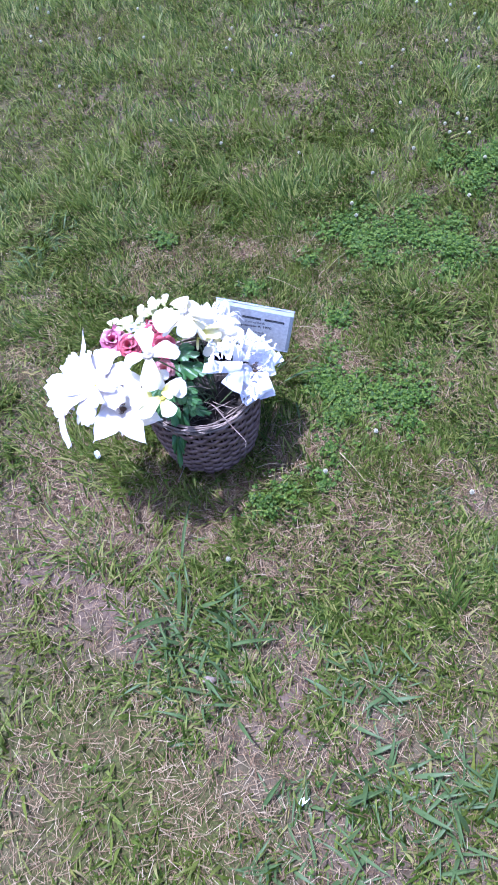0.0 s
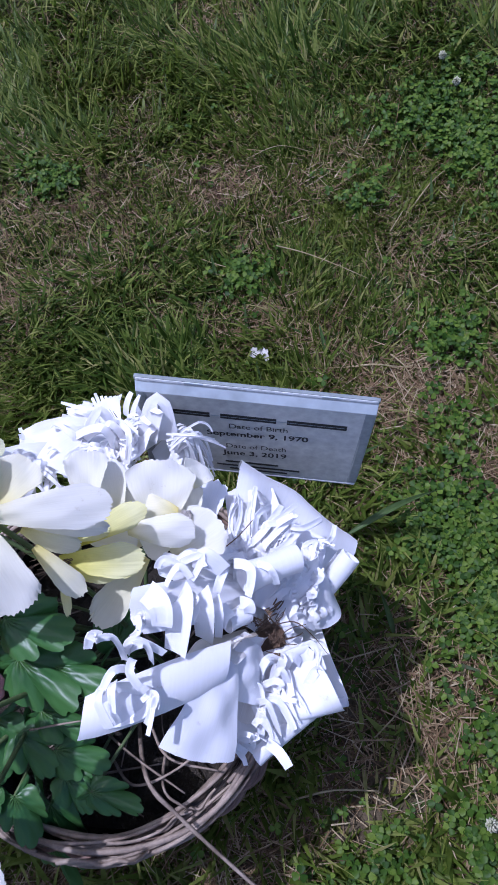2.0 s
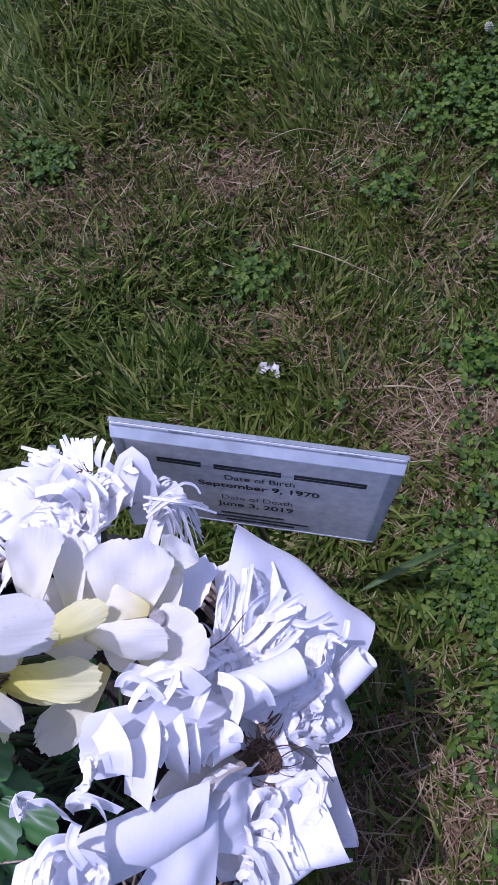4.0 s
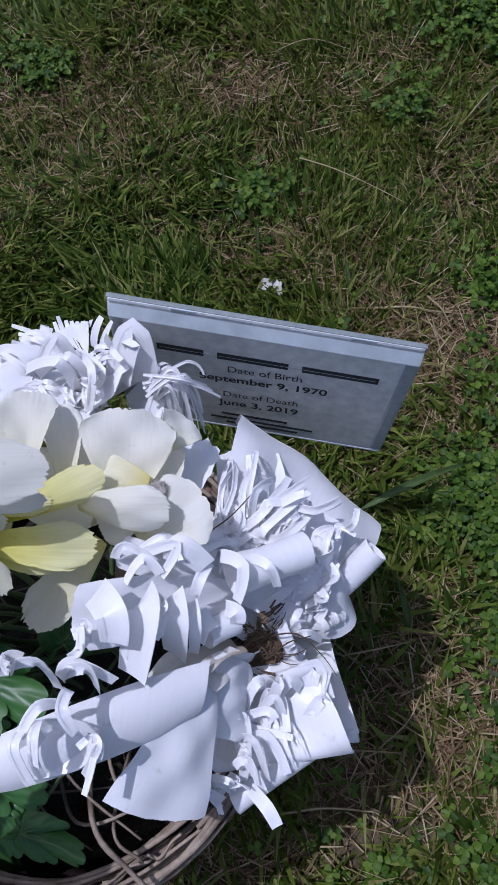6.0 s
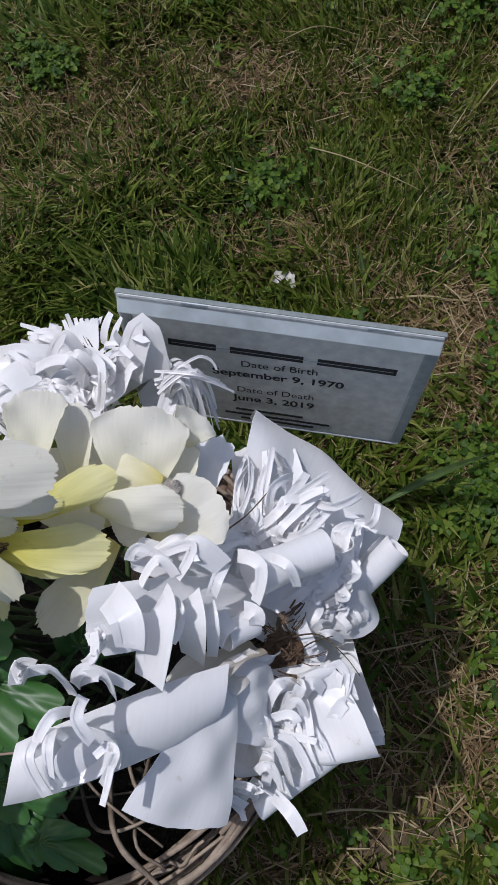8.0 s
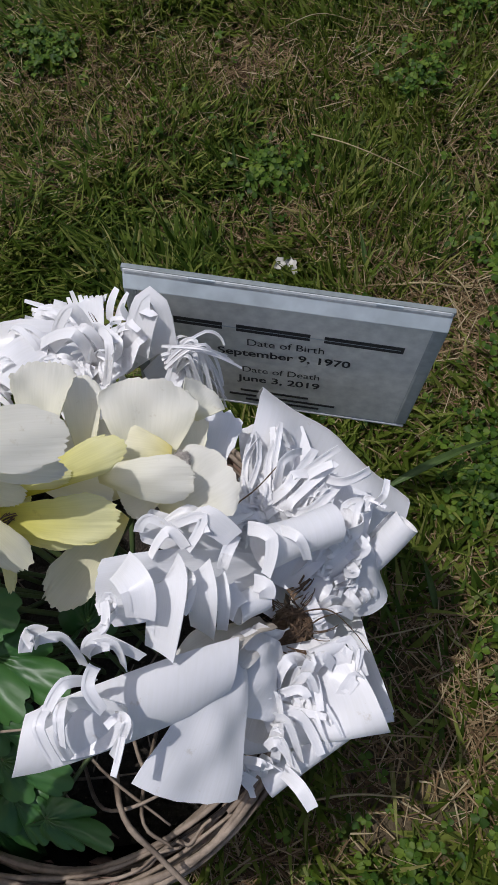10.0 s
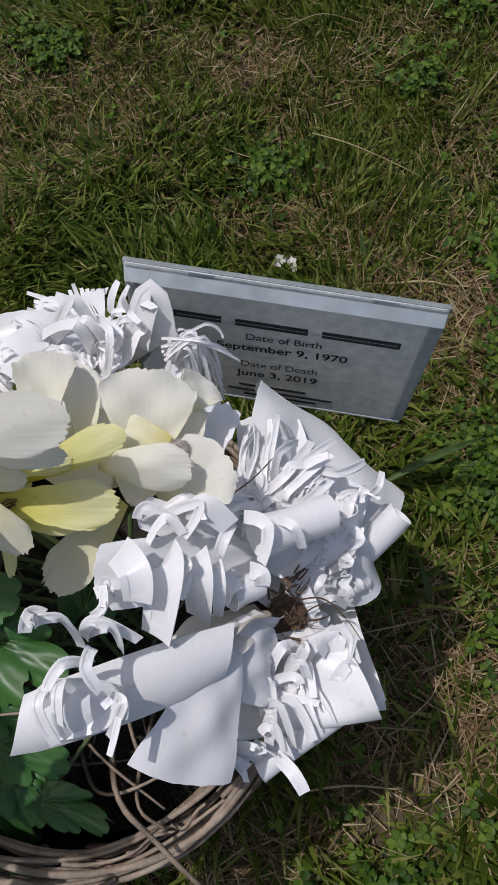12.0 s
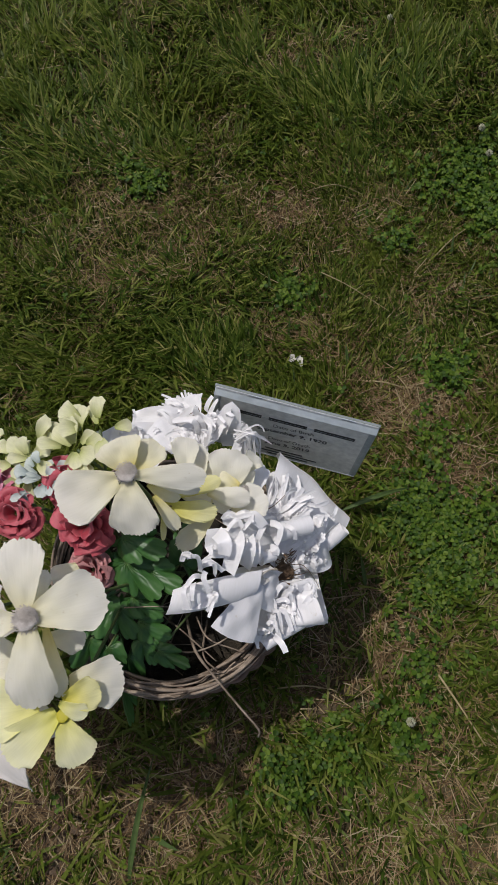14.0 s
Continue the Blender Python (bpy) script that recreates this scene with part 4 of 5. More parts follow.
    e_flower = flower("white_satin_poinsettia", (-0.257, 1.196, 0.256), [
        spread((-0.268, 1.221, 0.262), (-0.267, 1.343, 0.244), (-0.187, 1.283, 0.192), tiproll=0.013, bow=0.22, arch=0.10, fray=(46, 0.30, 0.026, 0.0036, 1.5)),
        spread((-0.254, 1.214, 0.255), (-0.190, 1.249, 0.268), (-0.228, 1.212, 0.240), tiproll=0.0075, arch=0.03, fray=(34, 0.42, 0.017, 0.0032, 1.8)),
        spread((-0.241, 1.207, 0.220), (-0.209, 1.145, 0.236), (-0.242, 1.142, 0.226), kind="sheet", arch=0.03, cup=0.02),
        spread((-0.255, 1.188, 0.258), (-0.219, 1.159, 0.262), (-0.279, 1.119, 0.252), tiproll=0.0075, arch=0.06, fray=(24, 0.30, 0.016, 0.0034, 1.9)),
        spread((-0.282, 1.179, 0.308), (-0.326, 1.111, 0.312), (-0.284, 1.130, 0.288), kind="fan", arch=0.08, cup=-0.06, wave=0.02, rag=0.003),
        spread((-0.266, 1.190, 0.288), (-0.282, 1.176, 0.302), (-0.279, 1.134, 0.278), arch=0.10, cup=-0.15),
        spread((-0.242, 1.217, 0.250), (-0.236, 1.282, 0.262), (-0.209, 1.261, 0.256), arch=0.05),
        spread((-0.319, 1.156, 0.338), (-0.357, 1.143, 0.346), (-0.343, 1.164, 0.352), arch=-0.10, cup=0.15, wave=0.03),
        spread((-0.267, 1.222, 0.288), (-0.331, 1.220, 0.350), (-0.330, 1.191, 0.350), arch=0.03, cup=0.02, wave=0.05),
        spread((-0.253, 1.221, 0.258), (-0.282, 1.315, 0.262), (-0.244, 1.313, 0.254), arch=0.05),
        spread((-0.275, 1.226, 0.294), (-0.323, 1.236, 0.338), (-0.311, 1.242, 0.330), arch=0.06),
        spread((-0.266, 1.196, 0.284), (-0.317, 1.173, 0.314), (-0.288, 1.182, 0.304), arch=0.05, mat=AGED),
        spread((-0.270, 1.192, 0.286), (-0.285, 1.185, 0.306), (-0.276, 1.173, 0.304), arch=0.05, mat=AGED),
        spread((-0.261, 1.194, 0.262), (-0.284, 1.185, 0.296), (-0.269, 1.195, 0.292), arch=0.14),
        spread((-0.264, 1.185, 0.254), (-0.287, 1.144, 0.262), (-0.273, 1.139, 0.258), arch=0.03, mat=AGED),
        spread((-0.263, 1.227, 0.272), (-0.302, 1.253, 0.300), (-0.270, 1.258, 0.280), arch=0.08, fray=(34, 0.55, 0.022, 0.0042, 1.6)),
        spread((-0.264, 1.218, 0.268), (-0.261, 1.257, 0.276), (-0.226, 1.249, 0.268), arch=0.10, fray=(26, 0.6, 0.022, 0.0046, 1.6)),
        spread((-0.254, 1.205, 0.256), (-0.248, 1.226, 0.262), (-0.232, 1.219, 0.258), arch=0.08),
        spread((-0.258, 1.199, 0.252), (-0.248, 1.183, 0.256), (-0.229, 1.189, 0.250), arch=0.10),
        spread((-0.263, 1.206, 0.250), (-0.268, 1.224, 0.262), (-0.276, 1.207, 0.272), arch=0.12)],
        SATIN, "large white satin poinsettia, petals frayed into curling strips", g, 0.0125, up, 6, "satin", DEBRIS, arch=0.05, cup=0.04, rag=0.004, nv=15)
    for a, b, radius, turns, phase, *cone in (
            ((-0.265, 1.227, 0.308), (-0.230, 1.241, 0.292), 0.0105, 1.15, 2.4), ((-0.279, 1.200, 0.306), (-0.266, 1.207, 0.298), 0.0072, 1.1, 3.0), ((-0.192, 1.248, 0.258), (-0.231, 1.216, 0.230), 0.0090, 0.9, 0.4), ((-0.283, 1.181, 0.304), (-0.365, 1.152, 0.342), 0.0210, 0.31, 1.10, 0.4),
            ((-0.223, 1.156, 0.252), (-0.277, 1.120, 0.244), 0.0090, 0.9, 0.8), ((-0.247, 1.180, 0.270), (-0.231, 1.187, 0.264), 0.0045, 1.0, 2.0),
            ((-0.209, 1.151, 0.232), (-0.232, 1.149, 0.226), 0.0040, 1.0, 1.0), ((-0.255, 1.287, 0.262), (-0.265, 1.302, 0.258), 0.0050, 0.8, 2.2)):
        P, U = scroll(rel(e_flower, a), rel(e_flower, b), radius, turns, phase, *cone)
        part("rolled_edge", sheet(P, U, 0.0004, "rolled_edge", SATIN), e_flower)
    draped(e_flower, [
        ((-0.301, 1.214, 0.342), (-0.301, 1.204, 0.345), (-0.308, 1.181, 0.330), 0.0190, 1, 0.001),
        ((-0.290, 1.216, 0.332), (-0.288, 1.205, 0.334), (-0.294, 1.192, 0.306), 0.0165, 1, 0.001),
        ((-0.281, 1.214, 0.326), (-0.280, 1.203, 0.327), (-0.284, 1.192, 0.306), 0.0060, 1, 0.001),
        ((-0.319, 1.216, 0.352), (-0.310, 1.206, 0.357), (-0.312, 1.193, 0.350), 0.0130, 1, 0.001),
        ((-0.293, 1.215, 0.338), (-0.295, 1.208, 0.343), (-0.296, 1.201, 0.338), 0.0030, 3, 0.004),
        ((-0.316, 1.235, 0.338), (-0.309, 1.238, 0.343), (-0.298, 1.231, 0.336), 0.0052, 1, 0.002),
        ((-0.302, 1.237, 0.334), (-0.288, 1.239, 0.340), (-0.297, 1.224, 0.332), 0.0050, 1, 0.002),
        ((-0.297, 1.226, 0.332), (-0.303, 1.234, 0.339), (-0.310, 1.221, 0.334), 0.0050, 1, 0.002),
        ((-0.289, 1.232, 0.330), (-0.283, 1.236, 0.336), (-0.274, 1.230, 0.326), 0.0125, 1, 0.001),
        ((-0.275, 1.233, 0.322), (-0.278, 1.224, 0.327), (-0.283, 1.217, 0.320), 0.0062, 1, 0.001),
        ((-0.271, 1.243, 0.314), (-0.277, 1.245, 0.322), (-0.289, 1.241, 0.318), 0.0050, 2, 0.004),
        ((-0.289, 1.239, 0.326), (-0.294, 1.243, 0.331), (-0.306, 1.242, 0.328), 0.0042, 2, 0.003),
        ((-0.270, 1.237, 0.318), (-0.258, 1.230, 0.323), (-0.261, 1.217, 0.312), 0.0075, 1, 0.001),
        ((-0.255, 1.236, 0.312), (-0.246, 1.230, 0.318), (-0.244, 1.222, 0.306), 0.0052, 1, 0.001),
        ((-0.275, 1.208, 0.312), (-0.279, 1.203, 0.316), (-0.283, 1.198, 0.312), 0.0100, 1, 0.001),
        ((-0.269, 1.213, 0.308), (-0.262, 1.210, 0.311), (-0.265, 1.205, 0.306), 0.0080, 1, 0.001),
        ((-0.268, 1.262, 0.280), (-0.262, 1.280, 0.285), (-0.257, 1.305, 0.276), 0.0034, 4, 0.007),
        ((-0.275, 1.264, 0.286), (-0.273, 1.282, 0.291), (-0.271, 1.297, 0.282), 0.0030, 4, 0.006),
        ((-0.260, 1.258, 0.282), (-0.247, 1.270, 0.289), (-0.234, 1.282, 0.284), 0.0048, 4, 0.007),
        ((-0.255, 1.255, 0.280), (-0.242, 1.261, 0.287), (-0.226, 1.269, 0.282), 0.0050, 4, 0.007),
        ((-0.264, 1.301, 0.262), (-0.257, 1.302, 0.270), (-0.251, 1.297, 0.262), 0.0056, 2, 0.004),
        ((-0.266, 1.275, 0.276), (-0.254, 1.270, 0.282), (-0.252, 1.264, 0.276), 0.0060, 3, 0.006),
        ((-0.248, 1.257, 0.280), (-0.239, 1.260, 0.285), (-0.233, 1.257, 0.276), 0.0040, 4, 0.006),
        ((-0.235, 1.271, 0.282), (-0.224, 1.265, 0.286), (-0.210, 1.271, 0.284), 0.0050, 1, 0.001),
        ((-0.233, 1.269, 0.276), (-0.219, 1.267, 0.280), (-0.209, 1.271, 0.278), 0.0030, 1, 0.001),
        ((-0.208, 1.257, 0.268), (-0.203, 1.259, 0.277), (-0.201, 1.267, 0.276), 0.0036, 1, 0.001),
        ((-0.213, 1.251, 0.268), (-0.210, 1.258, 0.272), (-0.206, 1.254, 0.268), 0.0030, 2, 0.003),
        ((-0.223, 1.241, 0.268), (-0.220, 1.250, 0.276), (-0.221, 1.259, 0.272), 0.0036, 3, 0.005),
        ((-0.224, 1.233, 0.264), (-0.217, 1.239, 0.269), (-0.226, 1.246, 0.264), 0.0046, 3, 0.005),
        ((-0.227, 1.222, 0.258), (-0.220, 1.227, 0.263), (-0.228, 1.231, 0.258), 0.0044, 3, 0.005),
        ((-0.229, 1.214, 0.252), (-0.225, 1.219, 0.257), (-0.233, 1.221, 0.252), 0.0046, 3, 0.004),
        ((-0.246, 1.214, 0.262), (-0.247, 1.206, 0.265), (-0.241, 1.201, 0.256), 0.0056, 2, 0.005),
        ((-0.239, 1.203, 0.258), (-0.233, 1.207, 0.262), (-0.227, 1.206, 0.252), 0.0050, 2, 0.004),
        ((-0.267, 1.172, 0.268), (-0.260, 1.181, 0.274), (-0.252, 1.177, 0.266), 0.0052, 3, 0.006),
        ((-0.250, 1.171, 0.268), (-0.243, 1.182, 0.274), (-0.237, 1.174, 0.264), 0.0060, 3, 0.006),
        ((-0.235, 1.176, 0.264), (-0.229, 1.184, 0.270), (-0.225, 1.173, 0.260), 0.0090, 2, 0.004),
        ((-0.234, 1.164, 0.262), (-0.228, 1.170, 0.266), (-0.223, 1.162, 0.258), 0.0056, 2, 0.004),
        ((-0.256, 1.164, 0.266), (-0.251, 1.169, 0.271), (-0.245, 1.158, 0.262), 0.0046, 4, 0.007),
        ((-0.268, 1.159, 0.268), (-0.261, 1.164, 0.273), (-0.257, 1.150, 0.264), 0.0046, 4, 0.007),
        ((-0.273, 1.160, 0.276), (-0.266, 1.161, 0.280), (-0.262, 1.152, 0.270), 0.0044, 2, 0.004),
        ((-0.268, 1.151, 0.266), (-0.261, 1.152, 0.271), (-0.257, 1.138, 0.260), 0.0056, 3, 0.006),
        ((-0.273, 1.140, 0.264), (-0.266, 1.143, 0.269), (-0.262, 1.129, 0.258), 0.0050, 3, 0.006),
        ((-0.283, 1.133, 0.266), (-0.274, 1.136, 0.270), (-0.271, 1.128, 0.258), 0.0036, 4, 0.006),
        ((-0.280, 1.125, 0.260), (-0.284, 1.130, 0.264), (-0.283, 1.121, 0.256), 0.0040, 3, 0.005),
        ((-0.265, 1.128, 0.262), (-0.257, 1.121, 0.268), (-0.252, 1.112, 0.266), 0.0058, 1, 0.0005),
        ((-0.332, 1.177, 0.354), (-0.331, 1.186, 0.378), (-0.342, 1.186, 0.380), 0.0050, 1, 0.001),
        ((-0.339, 1.187, 0.378), (-0.343, 1.188, 0.380), (-0.346, 1.182, 0.378), 0.0060, 1, 0.001),
        ((-0.343, 1.186, 0.378), (-0.333, 1.185, 0.400), (-0.348, 1.188, 0.380), 0.0034, 2, 0.003),
        ((-0.327, 1.170, 0.358), (-0.335, 1.170, 0.366), (-0.344, 1.159, 0.362), 0.0044, 1, 0.001),
        ((-0.343, 1.162, 0.362), (-0.343, 1.155, 0.366), (-0.341, 1.141, 0.354), 0.0056, 1, 0.001),
        ((-0.336, 1.160, 0.358), (-0.336, 1.153, 0.364), (-0.336, 1.144, 0.354), 0.0036, 1, 0.001),
        ((-0.326, 1.176, 0.360), (-0.325, 1.169, 0.365), (-0.322, 1.160, 0.360), 0.0058, 1, 0.001),
        ((-0.336, 1.164, 0.364), (-0.336, 1.158, 0.368), (-0.336, 1.147, 0.362), 0.0052, 1, 0.001),
        ((-0.331, 1.181, 0.356), (-0.321, 1.185, 0.362), (-0.316, 1.179, 0.348), 0.0056, 2, 0.004),
        ((-0.322, 1.157, 0.348), (-0.319, 1.153, 0.351), (-0.322, 1.145, 0.346), 0.0040, 3, 0.005),
        ((-0.327, 1.187, 0.358), (-0.322, 1.192, 0.362), (-0.323, 1.204, 0.354), 0.0040, 2, 0.003),
        ((-0.326, 1.197, 0.354), (-0.321, 1.201, 0.358), (-0.321, 1.195, 0.352), 0.0050, 2, 0.003),
    ], 700)
    for me in ribbons(44, rel(e_flower, (-0.258, 1.203, 0.268)), (1, 0.2, 0), (0, 1, 0), (0, -0.3, 1), (0.024, 0.026), 0.014, 0.0011, 91, "dried_wisp", DEBRIS, 1.1):
        part("dried_wisp", me, e_flower)
    for k, line in enumerate((((-0.257, 1.201, 0.272), (-0.237, 1.202, 0.276), (-0.225, 1.192, 0.262), (-0.218, 1.182, 0.250)), ((-0.254, 1.190, 0.268), (-0.242, 1.198, 0.272), (-0.230, 1.202, 0.262)), ((-0.272, 1.190, 0.296), (-0.279, 1.187, 0.292), (-0.290, 1.189, 0.288)), ((-0.277, 1.254, 0.300), (-0.266, 1.260, 0.304), (-0.255, 1.276, 0.292)))):
        part("dried_wisp", tube([rel(e_flower, p) for p in line], 0.0005, "dried_wisp", DEBRIS, 4, 0.5, 0.1, k), e_flower)
    f_flower = flower("white_satin_poinsettia", (-0.362, 1.368, 0.280),
           [((-0.404, 1.374, 0.283), 0.044, dict(fringe=(13, 0.016), fray=(34, 0.40, 0.022, 0.0045, 1.5))), ((-0.374, 1.404, 0.272), 0.024, dict(base=(-0.366, 1.366, 0.272), fringe=(7, 0.015), arch=0.16, up=(0.2, -0.8, 0.6))), ((-0.319, 1.374, 0.278), 0.030, dict(base=(-0.350, 1.352, 0.274), arch=0.28, cup=-0.1)),
            ((-0.300, 1.360, 0.262), 0.026, dict(base=(-0.335, 1.345, 0.268), fray=(14, 0.5, 0.022, 0.0026, 1.6))), ((-0.455, 1.312, 0.326), 0.044, dict(base=(-0.400, 1.345, 0.300), fringe=(9, 0.014), fray=(20, 0.5, 0.024, 0.005, 1.5))), ((-0.392, 1.318, 0.318), 0.06, dict(fray=(40, 0.55, 0.022, 0.0045, 1.5))),
            ((-0.335, 1.332, 0.305), 0.05, dict(fray=(40, 0.4, 0.026, 0.006, 1.5))), ((-0.432, 1.346, 0.300), 0.05, dict(fringe=(9, 0.010)))],
           SATIN, "white satin poinsettia with fringed, torn petal edges", g, 0.007, (-0.05, -0.2, 1), 7, "satin", DEBRIS, arch=0.06, cup=0.05, rag=0.010, nv=15)
    draped(f_flower, [
        ((-0.312, 1.338, 0.300), (-0.295, 1.342, 0.304), (-0.287, 1.329, 0.268), 0.0020, 6, 0.005),
        ((-0.312, 1.338, 0.298), (-0.298, 1.341, 0.302), (-0.295, 1.323, 0.264), 0.0020, 5, 0.006),
        ((-0.312, 1.336, 0.296), (-0.300, 1.339, 0.298), (-0.304, 1.322, 0.262), 0.0020, 4, 0.006),
        ((-0.314, 1.341, 0.300), (-0.293, 1.343, 0.306), (-0.279, 1.342, 0.290), 0.0016, 4, 0.005),
        ((-0.332, 1.345, 0.300), (-0.317, 1.363, 0.322), (-0.316, 1.347, 0.294), 0.0170, 1, 0.001),
        ((-0.318, 1.316, 0.286), (-0.307, 1.340, 0.292), (-0.308, 1.323, 0.276), 0.0100, 1, 0.001),
        ((-0.382, 1.356, 0.305), (-0.36, 1.353, 0.322), (-0.356, 1.349, 0.3), 0.006, 4, 0.008),
        ((-0.359, 1.366, 0.3), (-0.341, 1.344, 0.315), (-0.344, 1.334, 0.3), 0.006, 3, 0.008),
    ], 760)
    flower("white_satin_poinsettia", (-0.592, 1.104, 0.365),
           [((-0.638, 1.263, 0.370), 0.012, dict(kind="point", base=(-0.638, 1.177, 0.360), arch=-0.12)), ((-0.708, 1.121, 0.350), 0.060), ((-0.644, 0.974, 0.325), 0.016, dict(base=(-0.665, 1.069, 0.345), arch=0.14)),
            ((-0.690, 1.060, 0.340), 0.055, dict(fray=(10, 0.8, 0.02, 0.004, 1.2))), ((-0.569, 1.194, 0.385), 0.070, dict(fold=0.2)), ((-0.671, 1.194, 0.355), 0.058, dict(fray=(12, 0.7, 0.024, 0.004, 1.2))), ((-0.614, 1.019, 0.340), 0.05, dict(fold=0.15)),
            ((-0.525, 1.055, 0.370), 0.060), ((-0.629, 1.176, 0.380), 0.06, dict(arch=0.15)), ((-0.514, 1.138, 0.370), 0.060, dict(fold=0.15)), ((-0.570, 1.125, 0.395), 0.034, dict(kind="round")), ((-0.612, 1.076, 0.385), 0.034, dict(kind="round", arch=0.2)),
            ((-0.574, 1.040, 0.378), 0.036, dict(arch=0.2)), ((-0.537, 1.079, 0.390), 0.030, dict(arch=0.2))],
           IVORY, "large soiled white satin poinsettia drooping over the basket's edge", g, 0.006, (-0.25, -0.4, 1), 8, "satin", YELLOW, arch=0.10, cup=0.08, rag=0.05, wave=0.10)
    flower("white_satin_poinsettia", (-0.534, 1.061, 0.335),
           [((-0.597, 0.991, 0.318), 0.062, dict(arch=0.14)), ((-0.480, 0.975, 0.322), 0.060, dict(arch=0.14)), ((-0.446, 1.026, 0.335), 0.062), ((-0.587, 1.052, 0.335), 0.062), ((-0.551, 1.119, 0.360), 0.055), ((-0.494, 1.085, 0.365), 0.05), ((-0.535, 1.003, 0.318), 0.05)],
           IVORY, "soiled white satin poinsettia hanging forward over the basket", g, 0.009, (-0.05, -0.6, 1), 9, "point", DEBRIS, arch=0.06, cup=0.05, rag=0.03)
    # roses
    g = "roses in the basket"
    for k, (c, r, mat, lab) in enumerate([((-0.578, 1.262, 0.334), 0.030, PINK, "faded bright pink cloth rose"), ((-0.457, 1.222, 0.348), 0.030, ROSE, "dusty red cloth rose"), ((-0.482, 1.262, 0.350), 0.026, ROSE, "dusty red cloth rose"),
                                          ((-0.456, 1.182, 0.312), 0.024, DUSK, "dusty faded pink cloth rose bud"), ((-0.535, 1.232, 0.344), 0.027, ROSE, "dusty red cloth rose")]):
        f = unit((0.15 * math.cos(k), -0.45, 1))
        x = unit(np.cross(f, (0, 1, 0.2)))
        y = np.cross(f, x)
        rows = []
        c = np.array(c)
        jit = np.random.default_rng(400 + k)
        for ring, (n, reach, lift, wd) in enumerate([(3, 0.32, 0.62, 0.75), (4, 0.62, 0.50, 0.95), (5, 0.92, 0.22, 1.15), (5, 1.10, -0.12, 1.15)]):
            for q in range(n):
                a = 2 * math.pi * (q + 0.37 * ring) / n + k + jit.normal(0, 0.22)
                out = math.cos(a) * x + math.sin(a) * y
                rows.append((c + r * (reach * out * jit.uniform(0.8, 1.25) + lift * f * jit.uniform(0.5, 1.3)), r * wd * jit.uniform(0.85, 1.35), dict(wave=0.16, rag=0.05, base=c + out * r * 0.12 - f * r * 0.25, up=f - out * 1.1 if ring < 2 else f, cup=0.28, arch=-0.10, tiproll=r * 0.16, nu=9, nv=7)))
        flower("cloth_rose", c, rows, mat, lab + " among the white flowers", g, 0.0, f, 20 + k)
    # pale filler sprigs
    for k, (c, mat, n, lab) in enumerate([((-0.473, 1.299, 0.360), PALE, 16, "pale yellow-green blossom sprig"), ((-0.528, 1.294, 0.342), PALE, 15, "pale yellow-green blossom sprig"), ((-0.503, 1.269, 0.352), MIST, 26, "dusty blue-grey filler sprig"),
                                          ((-0.450, 1.320, 0.364), PALE, 10, "pale yellow-green blossom sprig"), ((-0.583, 1.302, 0.328), PALE, 9, "pale yellow-green blossom sprig")]):
        r = np.random.default_rng(80 + k)
        rows = []
        for q in range(n):
            a = r.uniform(0, 6.28)
            out = np.array((math.cos(a), math.sin(a), r.uniform(-0.3, 0.6)))
            o = np.array(c) + out * r.uniform(0.002, 0.024)
            rows.append((o + unit(out) * r.uniform(0.018, 0.030) * (0.6 if mat is MIST else 1), r.uniform(0.014, 0.022) * (0.6 if mat is MIST else 1), dict(base=o, nu=7, nv=5, cup=0.2)))
        flower("blossom_sprig", c, rows, mat, lab + " in the basket", "filler sprigs in the basket", 0.0, (0, -0.3, 1), 60 + k, category="artificial sprig")
    # green leaves
    leaves = [((-0.419, 1.214, 0.335), (-0.372, 1.196, 0.338), 0.048), ((-0.419, 1.192, 0.312), (-0.38, 1.157, 0.306), 0.050),
              ((-0.398, 1.186, 0.305), (-0.36, 1.166, 0.308), 0.044), ((-0.452, 1.159, 0.275), (-0.453, 1.117, 0.268), 0.046),
              ((-0.437, 1.15, 0.27), (-0.415, 1.119, 0.262), 0.042), ((-0.412, 1.137, 0.262), (-0.376, 1.122, 0.256), 0.036),
              ((-0.39, 1.108, 0.252), (-0.354, 1.094, 0.25), 0.026), ((-0.426, 1.103, 0.235), (-0.43, 1.053, 0.17), 0.036),
              ((-0.462, 1.117, 0.265), (-0.486, 1.086, 0.245), 0.038), ((-0.436, 1.201, 0.312), (-0.451, 1.173, 0.3), 0.034),
              ((-0.409, 1.12, 0.252), (-0.393, 1.094, 0.245), 0.032), ((-0.444, 1.11, 0.255), (-0.439, 1.075, 0.235), 0.038),
              ((-0.473, 1.145, 0.285), (-0.498, 1.122, 0.275), 0.040), ((-0.402, 1.226, 0.325), (-0.417, 1.202, 0.322), 0.036),
              ((-0.418, 1.162, 0.275), (-0.385, 1.142, 0.27), 0.034), ((-0.369, 1.203, 0.262), (-0.363, 1.259, 0.262), 0.040),
              ((-0.443, 1.074, 0.19), (-0.444, 1.027, 0.13), 0.030)]
    for k, (b, t, w) in enumerate(leaves):
        at = CROWN + (np.array(b) - CROWN) * 0.15
        ob = thing("cloth_leaf", at, "lobed dark green cloth leaf on a wired stem", "artificial leaf", "green leaves in the basket")
        stalk(ob, b, 200 + k, 0.0013)
        P, U = leaf_grid(rel(ob, b), rel(ob, t), w, (0.1, -0.25, 1), 300 + k)
        part("leaf_blade", sheet(P, U, 0.0006, "leaf_blade", LEAF), ob)


build_flowers()


